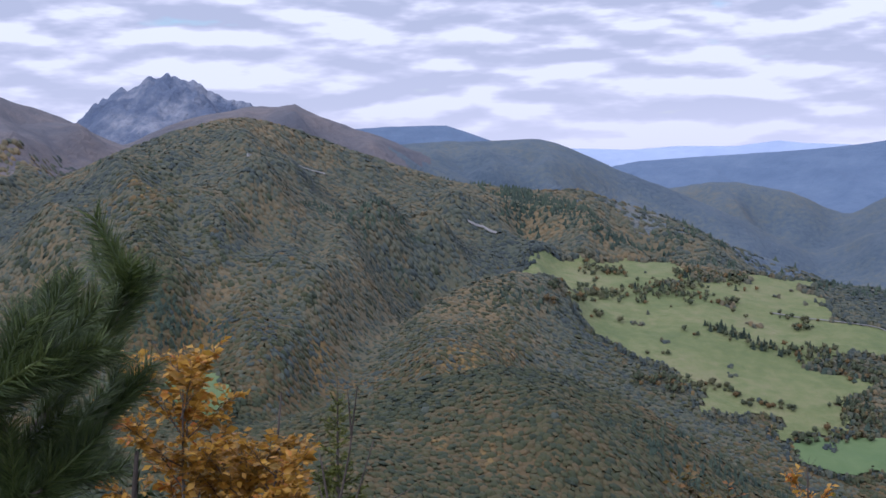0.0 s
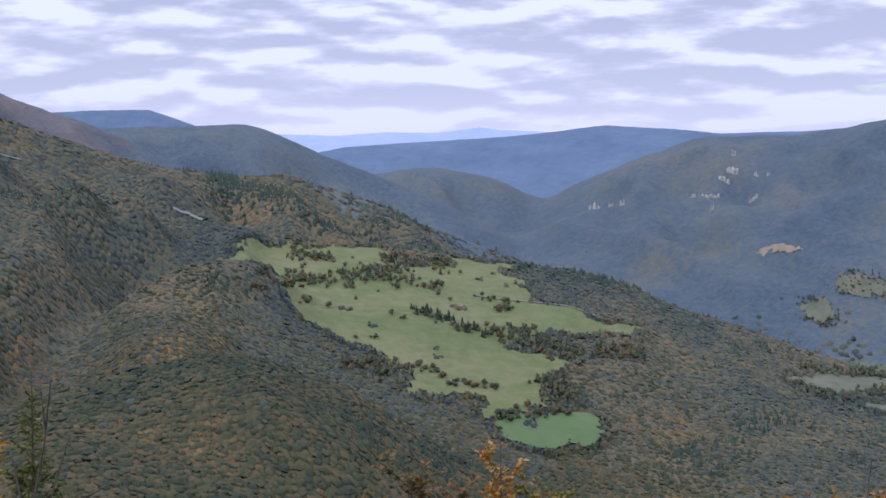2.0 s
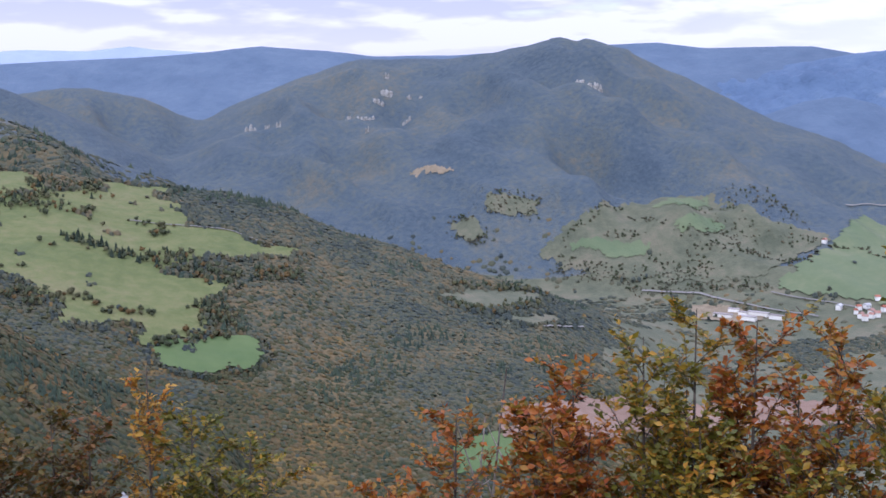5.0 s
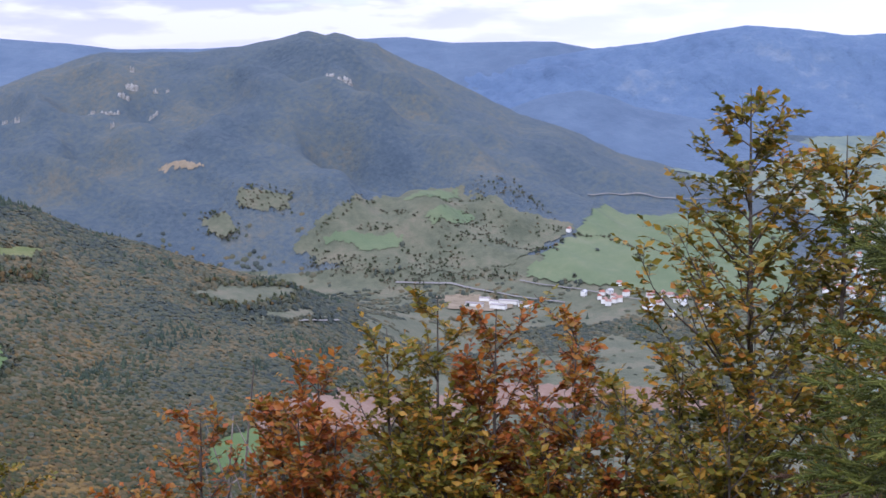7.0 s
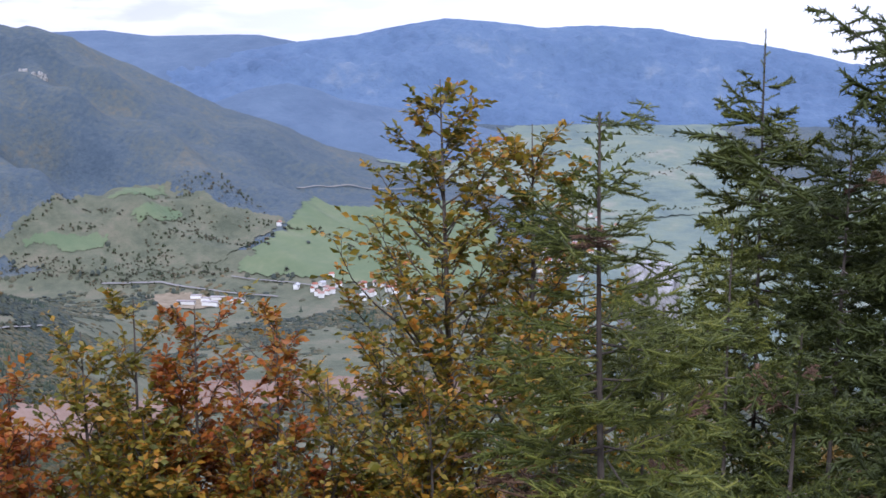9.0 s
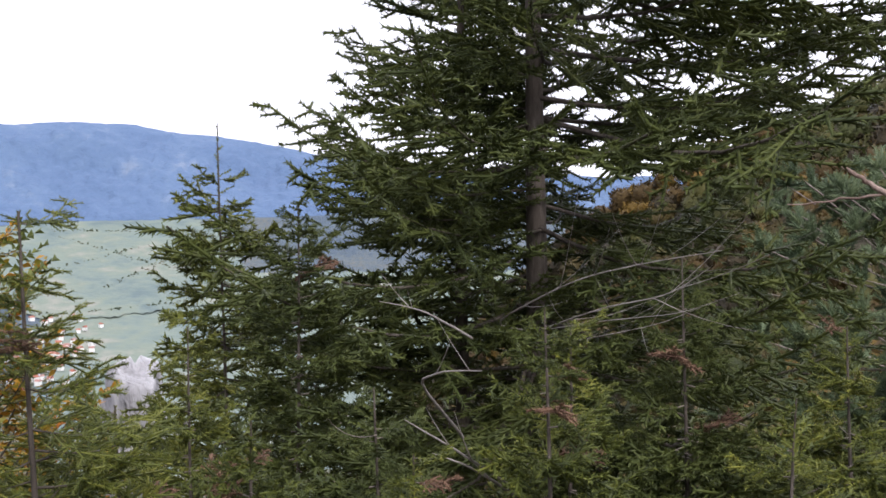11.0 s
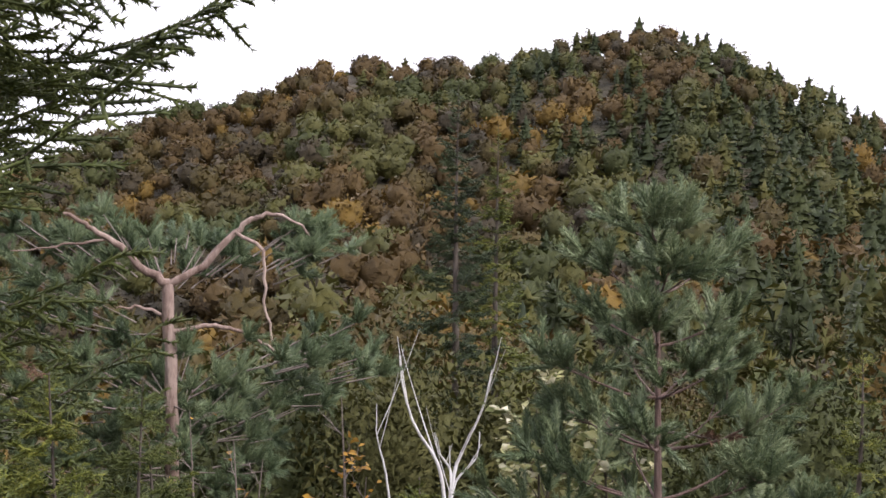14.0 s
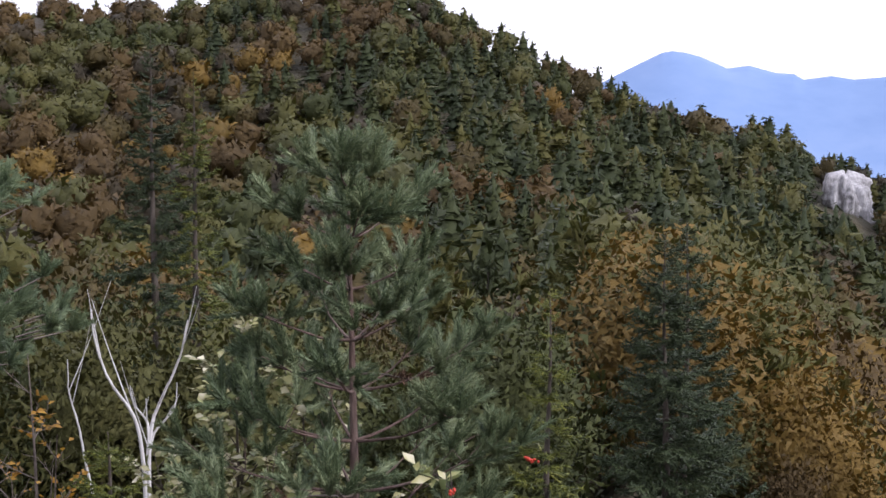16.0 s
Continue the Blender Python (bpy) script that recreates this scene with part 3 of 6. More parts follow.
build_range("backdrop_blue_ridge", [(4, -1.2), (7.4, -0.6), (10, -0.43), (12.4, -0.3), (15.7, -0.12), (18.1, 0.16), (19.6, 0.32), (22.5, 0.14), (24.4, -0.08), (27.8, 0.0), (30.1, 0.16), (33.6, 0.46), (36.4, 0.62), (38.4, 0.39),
            (42.7, 0.5), (44.4, 0.22), (46.1, -0.35), (50, -2)], 4800, M_FAR_HILL, "long wooded ridge in a dark blue haze colour", 9, 900, 40, 2)
build_range("backdrop_low_hill", [(39.5, -3.4), (40.8, -2.36), (42.5, -1.75), (44.0, -1.5), (45.2, -1.8), (46.2, -2.24), (48.5, -2.6), (50.6, -2.97), (53.5, -3.7)], 3930, M_FAR_HILL, "small wooded hill before the mountain in a dark blue haze colour", 8, 500, 60, 6)
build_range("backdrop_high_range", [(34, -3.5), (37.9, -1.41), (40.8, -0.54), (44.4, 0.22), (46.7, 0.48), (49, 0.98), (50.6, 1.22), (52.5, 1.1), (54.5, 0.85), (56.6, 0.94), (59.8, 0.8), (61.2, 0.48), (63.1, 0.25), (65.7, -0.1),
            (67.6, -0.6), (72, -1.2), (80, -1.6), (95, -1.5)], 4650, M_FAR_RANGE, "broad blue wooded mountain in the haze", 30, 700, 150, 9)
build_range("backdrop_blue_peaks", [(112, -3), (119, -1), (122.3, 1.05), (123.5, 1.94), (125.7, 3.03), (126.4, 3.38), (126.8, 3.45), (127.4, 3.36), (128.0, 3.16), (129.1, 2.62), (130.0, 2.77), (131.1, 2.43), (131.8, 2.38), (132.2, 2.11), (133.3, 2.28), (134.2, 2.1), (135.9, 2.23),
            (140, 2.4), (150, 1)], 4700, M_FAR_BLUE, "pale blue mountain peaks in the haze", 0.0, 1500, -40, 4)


# ---- the woods on the hills ----
def canopy_seen(x, y, r, a):
    """Ground that lies open towards the look-out, with some margin for crowns."""
    az = np.arange(-34, 140, 0.5)
    rr = np.concatenate([[5.0], np.geomspace(20, 4500, 260)])
    A, Rr = np.meshgrid(np.radians(az), rr)
    gx, gy = Rr * np.sin(A), Rr * np.cos(A)
    gz = height(gx, gy)
    ang = np.maximum.accumulate((gz - EYE) / Rr, axis=0)
    i = np.clip(np.searchsorted(rr, r) - 1, 0, len(rr) - 1)
    j = np.clip(np.round((a + 34) / 0.5).astype(int), 0, len(az) - 1)
    return (height(x, y) + 13 - EYE) / r >= ang[i, j] - 0.001


rng = np.random.default_rng(7)


def crowns(x, y, z, rad, hgt, sides=6, rings=2, pointed=False):
    """Lumpy crowns that overlap and follow the fall of the ground, as corners and triangles of one mesh."""
    n = len(x)
    t = np.linspace(0, 2 * np.pi, sides, endpoint=False)
    vs = []
    if pointed:
        prof = [(1.0, 0.12), (0.62, 0.45)][:rings]
    else:
        prof = [(1.0, 0.3), (0.68, 0.8)][:rings]
    for k, (pr, ph) in enumerate(prof):
        off = rng.random(n)[:, None] * 2 + k * 0.5
        rr = rad[:, None] * pr * (1 + (rng.random((n, sides)) - 0.5) * (0.7 if not pointed else 0.5))
        vs.append(np.stack([x[:, None] + rr * np.cos(t + off), y[:, None] + rr * np.sin(t + off), z[:, None] + hgt[:, None] * (ph + (rng.random((n, sides)) - 0.5) * 0.22)], -1))
    tip = np.stack([x + rad * (rng.random(n) - 0.5) * 0.3, y + rad * (rng.random(n) - 0.5) * 0.3, z + hgt], -1)[:, None]
    V = np.concatenate([*vs, tip], 1)
    gx, gy = np.clip((height(x + 9, y) - height(x - 9, y)) / 18, -1, 1), np.clip((height(x, y + 9) - height(x, y - 9)) / 18, -1, 1)
    if not pointed:
        V[:, :, 2] += gx[:, None] * (V[:, :, 0] - x[:, None]) + gy[:, None] * (V[:, :, 1] - y[:, None])
    lie = np.stack([-gx, -gy, np.ones(n)], -1)
    lie = lie / np.linalg.norm(lie, axis=1, keepdims=True)
    out = V - np.stack([x, y, z + 0.2 * hgt], -1)[:, None]
    out = out / np.maximum(np.linalg.norm(out, axis=2, keepdims=True), 1e-6)
    Nn = lie[:, None] + 1.5 * out
    Nn = Nn / np.linalg.norm(Nn, axis=2, keepdims=True)
    per = V.shape[1]
    F = []
    k = len(prof)
    for j in range(k - 1):
        for i in range(sides):
            p, q = j * sides + i, j * sides + (i + 1) % sides
            F += [(p, q, q + sides), (p, q + sides, p + sides)]
    for i in range(sides):
        F.append(((k - 1) * sides + i, (k - 1) * sides + (i + 1) % sides, per - 1))
    F = np.array(F)
    return V.reshape(-1, 3), (F[None] + (np.arange(n) * per)[:, None, None]).reshape(-1, 3), Nn.reshape(-1, 3)


def scatter(a0, a1, r0, r1, gap):
    """Jittered points over a sector; gap(r) is the spacing in metres."""
    X, Y = [], []
    r = r0
    while r < r1:
        g = gap(r)
        n = int(radians(a1 - a0) * r / g)
        a = a0 + (np.arange(n) + rng.random(n)) / n * (a1 - a0)
        q = r + (rng.random(n) - 0.5) * g * 1.3
        X.append(q * np.sin(np.radians(a)))
        Y.append(q * np.cos(np.radians(a)))
        r += g
    return np.concatenate(X), np.concatenate(Y)


def build_woods():
    def gap(r):
        return float(np.clip(r / 300, 5.0, 11.5))

    x, y = scatter(-26, 92, 480, 4200, gap)
    r, a = np.hypot(x, y), np.degrees(np.arctan2(x, y))
    keep = canopy_seen(x, y, r, a) & ~((a > 44) & (r > 3150) & (height(x, y) < 70))
    tufts = wave(x, y, 150, 4) + 0.8 * wave(x, y, 47, 9)
    clump, clump_low = tufts > 1.15, tufts > 0.75
    for key, poly in FIELDS.items():
        if key in ("hill_pasture_c",):
            keep &= ~(in_field(poly, x, y) & (rng.random(len(x)) < 0.93))
        else:
            # strips and clumps of trees grow into the grass
            keep &= ~(in_field(poly, x, y) & ~(clump if "pasture" not in key else clump_low))
    # open valley floor with only some trees
    hz = height(x, y)
    keep &= ~((a > 56) & (r > 1900) & (hz < 130))
    side = (hz >= 24) & (hz < 24 + valley_side(a, r)) & (a < 52)
    keep &= ~(side & (wave(x, y, 210, 7) + 0.7 * wave(x, y, 70, 3) > -0.25) & (rng.random(len(x)) < 0.93))
    flat = (hz < 24) & (a > 26)
    keep &= ~(flat & (wave(x, y, 420, 12) + 0.4 * wave(x, y, 90, 3) > -0.15) & (rng.random(len(x)) < 0.97))
    # bare grass on the high ridge
    keep &= ~((r > 2550) & (a < -0.5) & (hz > EYE - 10 + 26 * wave(x, y, 260, 4)))
    x, y, r, a, hz = x[keep], y[keep], r[keep], a[keep], hz[keep]
    size = np.clip(r / 300, 5.0, 11.5)
    # spruces grow in belts: on the shoulder above the meadow, along its foot and in the side valleys
    belt = wave(x, y, 520, 21) + 0.5 * wave(x, y, 130, 5) + 1.3 * (rng.random(len(x)) - 0.5)
    belt = belt + 0.9 * ((a > 2.5) & (a < 15) & (r > 2130) & (r < 2700)) + 0.35 * ((a > 14) & (a < 34) & (r > 1300) & (r < 2300)) - 0.5 * (r > 2700)
    fir = belt > 1.3
    z = hz + 1.5 * relief(x, y, 140, 3) - 1.0
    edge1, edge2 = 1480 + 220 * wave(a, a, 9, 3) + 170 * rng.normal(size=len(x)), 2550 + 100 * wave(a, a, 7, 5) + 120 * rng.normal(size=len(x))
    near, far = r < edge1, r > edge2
    # trees along the edges of the fields stand free and show their full height
    free = np.zeros(len(x), bool)
    for poly in FIELDS.values():
        for dx, dy in ((0, 0), (13, 0), (-13, 0), (0, 15), (0, -15)):
            free |= in_field(poly, x + dx, y + dy)
    # crowns past the near edge take the haze-greyed copy of the canopy
    bands = (
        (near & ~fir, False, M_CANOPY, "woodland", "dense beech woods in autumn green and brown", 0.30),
        (~near & ~far & ~fir, False, M_CANOPY_MID, "hillside_woodland", "beech woods on the hillside, their green dulled with painted haze", 0.36),
        (fir & ~far, False, M_CONIFER_FAR, "dark_woodland", "dark green woods under the spruces", 0.42),
        (fir & ~far, True, M_CONIFER_FAR, "spruce_woodland", "dark spruces among the autumn woods", 0.0))
    for sel, pointed, mat, name, label, sink in bands:
        n = int(sel.sum())
        rad = size[sel] * (0.42 if pointed else 0.80) * (0.7 + 0.6 * rng.random(n)) * np.where(free[sel], 0.75, 1)
        hgt = (np.clip(size[sel] * 0.85, 4.2, 7.5) * np.clip(1.9 - r[sel] / 2600, 0.65, 1) if not pointed else np.clip(size[sel] * 1.35, 8, 12)) * (0.75 + 0.5 * rng.random(n)) * np.where(free[sel] & (not pointed), 1.5, 1)
        V, F, Nn = crowns(x[sel], y[sel], z[sel] - hgt * np.where(free[sel], 0.0, sink), rad, hgt, 5, 2, pointed)
        tagged(new(name, mesh_from(name, V, F, mat, True, Nn)), label, "trees", kind="stuff")


build_woods()


# ---- plants: shared geometry ----
def unit(v):
    return v / np.maximum(np.linalg.norm(v, axis=-1, keepdims=True), 1e-9)


def tube(pts, radii, sides=6):
    """Corners and quads of a tapering tube along a line of points."""
    p = np.asarray(pts, float)
    d = unit(np.gradient(p, axis=0))
    ref = np.array([0.31, 0.17, 0.93]) if abs(d[0] @ np.array([0.31, 0.17, 0.93])) < 0.9 else np.array([1.0, 0, 0])
    a = unit(np.cross(d, ref))
    b = np.cross(d, a)
    t = np.linspace(0, 2 * np.pi, sides, endpoint=False)
    V = p[:, None] + np.asarray(radii, float)[:, None, None] * (np.cos(t)[None, :, None] * a[:, None] + np.sin(t)[None, :, None] * b[:, None])
    i = np.arange(len(p) - 1)[:, None] * sides
    j = np.arange(sides)[None, :]
    k = (j + 1) % sides
    F = np.stack([i + j, i + k, i + k + sides, i + j + sides], -1).reshape(-1, 4)
    return V.reshape(-1, 3), F


def straight_twigs(P, Q, r0, r1):
    """Many straight thin twigs at once, three-sided."""
    P, Q = np.asarray(P, float), np.asarray(Q, float)
    d = unit(Q - P)
    a = unit(np.cross(d, [0.31, 0.17, 0.93]))
    b = np.cross(d, a)
    t = np.linspace(0, 2 * np.pi, 4)[:3]
    ring = np.cos(t)[None, :, None] * a[:, None] + np.sin(t)[None, :, None] * b[:, None]
    V = np.concatenate([P[:, None] + r0 * ring, Q[:, None] + r1 * ring], 1)
    F = np.array([(0, 1, 4, 3), (1, 2, 5, 4), (2, 0, 3, 5)])
    return V.reshape(-1, 3), (F[None] + (np.arange(len(P)) * 6)[:, None, None]).reshape(-1, 4)


class Heap:
    """Collects geometry for one mesh."""

    def __init__(self):
        self.v, self.f, self.n, self.normals = [], {3: [], 4: []}, 0, []

    def add(self, V, F, normals=None):
        V, F = np.asarray(V, float).reshape(-1, 3), np.asarray(F)
        if len(F):
            self.v.append(V)
            if normals is not None:
                self.normals.append(normals)
            self.f[F.shape[1]].append(F + self.n)
            self.n += len(V)
        return self

    def mesh(self, name, mat, smooth=False):
        fs = [np.concatenate(self.f[k]) for k in (3, 4) if self.f[k]]
        return mesh_from(name, np.concatenate(self.v), fs, mat, smooth, np.concatenate(self.normals) if self.normals else None)

    def arrays(self):
        V = np.concatenate(self.v)
        fs = [np.concatenate(self.f[3])] if self.f[3] else []
        if self.f[4]:
            q = np.concatenate(self.f[4])
            fs += [q[:, [0, 1, 2]], q[:, [0, 2, 3]]]
        return V, np.concatenate(fs)


def feathers(A, B, step, reach, sweep, g, blades=3, stub=0.55, base=1.0, core=0.0):
    """Needled shoots from A to B (n, 3): narrow pointed needles on all sides; core: thickness of the dense middle, as a share of the reach."""
    ln = np.linalg.norm(B - A, axis=1)
    k = np.maximum(np.round(ln / step).astype(int), 2)
    i = np.repeat(np.arange(len(A)), k)
    j = np.arange(len(i)) - np.repeat(np.cumsum(k) - k, k)
    t0, t1 = j / k[i], (j + base) / k[i]
    d = unit(B - A)
    up = np.where(np.abs(d[:, 2:3]) > 0.9, np.array([[1.0, 0, 0]]), np.array([[0, 0, 1.0]]))
    e1 = unit(np.cross(d, up))
    e2 = np.cross(e1, d)
    P0, P1 = A[i] + (B - A)[i] * t0[:, None], A[i] + (B - A)[i] * t1[:, None]
    size = reach * (1 - (1 - stub) * t0 ** 2)[:, None]
    out = []
    n = len(i)
    for q in range(blades):
        ang = q * 2 * math.pi / blades + 0.5 * g.normal(size=(n, 1))
        side = e1[i] * np.cos(ang) + e2[i] * np.sin(ang)
        s = size * (0.7 + 0.6 * g.random((n, 1)))
        out.append(np.stack([P0, P1, P0 * 0.4 + P1 * 0.6 + side * s + d[i] * sweep * (0.6 + 0.8 * g.random((n, 1)))], 1))
    V = np.concatenate(out).reshape(-1, 3)
    F = np.arange(len(V)).reshape(-1, 3)
    if core:
        ring = np.linspace(0, 2 * np.pi, 4)[:3]
        m = len(A)
        side = e1[:, None] * np.cos(ring)[None, :, None] + e2[:, None] * np.sin(ring)[None, :, None]
        S = np.concatenate([A[:, None], (A + (B - A) * 0.12)[:, None] + side * reach * core, (A + (B - A) * 0.8)[:, None] + side * reach * core * 0.8, B[:, None]], 1)
        T = np.array([(0, 2, 1), (0, 3, 2), (0, 1, 3), (1, 2, 5), (1, 5, 4), (2, 3, 6), (2, 6, 5), (3, 1, 4), (3, 4, 6), (4, 5, 7), (5, 6, 7), (6, 4, 7)])
        F = np.vstack([F, (T[None] + (np.arange(m) * 8)[:, None, None]).reshape(-1, 3) + len(V)])
        V = np.vstack([V, S.reshape(-1, 3)])
    return V, F


def bough(g, length, n, sub):
    """One conifer branch along +x, nearly flat, its tip lifting: shoots A to B and the wood."""
    A, B = [], []
    axis = np.linspace(0, 1, 9)
    curve = np.stack([axis * length, 0.04 * length * np.sin(axis * 5 + 6 * g.random()), length * (-0.09 * np.sin(axis * math.pi) + 0.12 * axis ** 3)], 1)

    def at(t):
        return np.array([np.interp(t, axis, curve[:, k]) for k in range(3)])

    start = 0.13
    for k in range(n):
        for s in (-1, 1):
            t = start + (1 - start) * (k + 0.8 * g.random()) / n
            p = at(t)
            reach = (length * 0.40 * (1 - t) + 0.07 + 0.05 * length) * (0.65 + 0.6 * g.random())
            ang = radians(50 + 10 * g.normal())
            q = p + unit(np.array([math.cos(ang), s * math.sin(ang), -0.15 + 0.2 * g.normal()])) * reach
            A.append(p), B.append(q)
            m = int(reach / sub)
            for j in range(m):
                for s2 in (-1, 1):
                    u = 0.15 + 0.8 * (j + g.random()) / m
                    w = p + (q - p) * u
                    ang2 = ang * s + s2 * radians(42 + 8 * g.normal())
                    r2 = (reach * 0.34 * (1 - u) + 0.05) * (0.7 + 0.6 * g.random())
                    A.append(w), B.append(w + unit(np.array([math.cos(ang2), math.sin(ang2), -0.1 + 0.25 * g.normal()])) * r2)
    for k in range(1, 8):
        A.append(curve[k]), B.append(curve[k + 1])
    wood = Heap().add(*tube(curve, np.linspace(0.009, 0.002, 9) * length ** 0.7, 4))
    return np.array(A), np.array(B), wood


def bough_set(seed, classes):
    """classes: length, side shoots, gap of the finest shoots, needle step, needle reach."""
    out = {}
    for length, n, sub, step, reach in classes:
        rowsof = []
        for k in range(3):
            g = np.random.default_rng(seed + k + int(100 * length))
            A, B, wood = bough(g, length, n, sub)
            rowsof.append((feathers(A, B, step * 1.15, reach, reach * 0.9, g, 3, base=0.6, core=0.32), wood.arrays()))
        out[length] = rowsof
    return out


def place(V, m):
    return V @ m[:, :3].T + m[:, 3]


def aim(base, az, pitch, size, roll=0.0):
    """Matrix (3, 4) that lays +x along a heading and pitch."""
    ca, sa, cp, sp = math.sin(az), math.cos(az), math.cos(pitch), math.sin(pitch)
    x = np.array([ca * cp, sa * cp, sp])
    y = unit(np.cross([0, 0, 1.0], x))
    z = np.cross(x, y)
    y, z = y * math.cos(roll) + z * math.sin(roll), z * math.cos(roll) - y * math.sin(roll)
    return np.column_stack([x * size, y * size, z * size, base])


def thing(name, base, label, category, group=""):
    ob = new(name)
    ob.location = base
    return tagged(ob, label, category, group)


# ---- spruces close by ----
FINE_BOUGHS = bough_set(11, [(0.4, 5, 0.12, 0.024, 0.030), (0.8, 7, 0.13, 0.027, 0.034), (1.5, 11, 0.18, 0.033, 0.038), (2.4, 12, 0.25, 0.038, 0.042), (3.5, 14, 0.30, 0.044, 0.045)])
CLOSE_BOUGHS = bough_set(51, [(0.4, 6, 0.09, 0.011, 0.015), (0.8, 9, 0.10, 0.013, 0.017), (1.2, 11, 0.12, 0.015, 0.019)])
COARSE_BOUGHS = bough_set(31, [(0.5, 5, 0.3, 0.07, 0.05), (1.2, 8, 0.25, 0.085, 0.065), (2.2, 10, 0.3, 0.12, 0.09)])


OPEN_BOUGHS = bough_set(71, [(0.5, 4, 0.9, 0.05, 0.055), (1.2, 5, 0.9, 0.055, 0.06), (2.0, 6, 0.9, 0.06, 0.065)])


def spruce(base, top, radius, label, seed, boughs, mat=None, whorl=0.3, bare=0.0, droop=-0.1, lean=(0, 0), leader=0.5, gaps=0.0, dry=0, low=0.06, power=0.85, group="", trunk_r=None, high=99.0, foot=None, skew=(0.0, 0.0), wood_mat=None, skew_from=0.0):
    """A spruce standing at base, as tall as top, with its branches in whorls."""
    g = np.random.default_rng(seed)
    base = np.asarray(base, float)
    H = top - base[2]
    tree = thing("spruce", base, label, "tree", group)
    r0 = trunk_r or 0.012 * H + 0.02
    t = np.linspace(0, 1, 14)
    line = np.stack([lean[0] * t ** 1.5 + 0.03 * np.sin(t * 7 + seed), lean[1] * t ** 1.5 + 0.03 * np.cos(t * 6 + seed), H * t], 1)
    V, F = tube(line, r0 * (1 - t) + 0.004, 8)
    part_mesh("trunk", mesh_from("trunk", V, F, M_BARK, True), tree)
    leaf, wood, rust = Heap(), Heap(), Heap()
    h = low * H if foot is None else max(low * H, foot - base[2])
    while h < min(H - leader * 0.5, high):
        f = h / H
        length = radius * (1 - f) ** power + 0.10
        k = int(5 + 2 * g.random()) if f > 0.15 else 5
        a0 = g.random() * 6.28
        c = np.array([np.interp(f, t, line[:, i]) for i in range(3)])
        for i in range(k):
            if g.random() < gaps:
                continue
            az = a0 + i * 6.28 / k + 0.35 * g.normal()
            pitch = droop + 0.75 * max(0, f - 0.45) + 0.12 * g.normal()
            size = length * (0.72 + 0.5 * g.random()) * (1 + skew[1] * math.cos(az - radians(skew[0])) * min(1, max(0, (base[2] + h - skew_from) / 0.5)))
            m = aim(c + [0, 0, 0.1 * g.normal()], az, pitch, size, 0.25 * g.normal())
            near = min(boughs, key=lambda q: abs(math.log(q / size)))
            m[:, :3] /= near
            (nv, nf), (wv, wf) = boughs[near][g.integers(3)]
            wood.add(place(wv, m), wf)
            if g.random() > bare * (1.2 - f):
                (rust if g.random() < 0.012 * dry else leaf).add(place(nv, m), nf)
        h += whorl * (0.75 + 0.5 * g.random()) * (0.6 + 0.6 * (1 - f))
    # leader with short side shoots
    tipb = line[-1] - [0, 0, leader]
    A, B = [tipb], [line[-1]]
    for k in range(9):
        p = tipb + (line[-1] - tipb) * (k / 10)
        a = g.random() * 6.28
        A.append(p), B.append(p + np.array([math.cos(a), math.sin(a), 0.5]) * 0.16 * (1 - k / 12))
    leaf.add(*feathers(np.array(A), np.array(B), 0.022, 0.017, 0.013, g, 3))
    tagged(part_mesh("wood", wood.mesh("wood", wood_mat or M_BARK), tree), kind="stuff")
    tagged(part_mesh("crown", leaf.mesh("crown", mat or M_SPRUCE), tree), kind="stuff")
    if rust.n:
        tagged(part_mesh("dry_foliage", rust.mesh("dry_foliage", M_DEAD_NEEDLES), tree, "rust-brown dry twigs"), kind="stuff")
    return tree


# ---- pines ----
def pine_limbs(g, base, H, radius, whorls, low):
    limbs = []
    for w in range(whorls):
        f = low + (0.96 - low) * w / (whorls - 1)
        k = 5
        a0 = g.random() * 6.28
        for i in range(k):
            az = a0 + i * 6.28 / k + 0.3 * g.normal()
            ln = radius * (0.13 + 0.9 * (1 - f) ** 0.85) * (0.75 + 0.45 * g.random())
            limbs.append((f, az, ln, 0.35 + 0.55 * f))
    return limbs


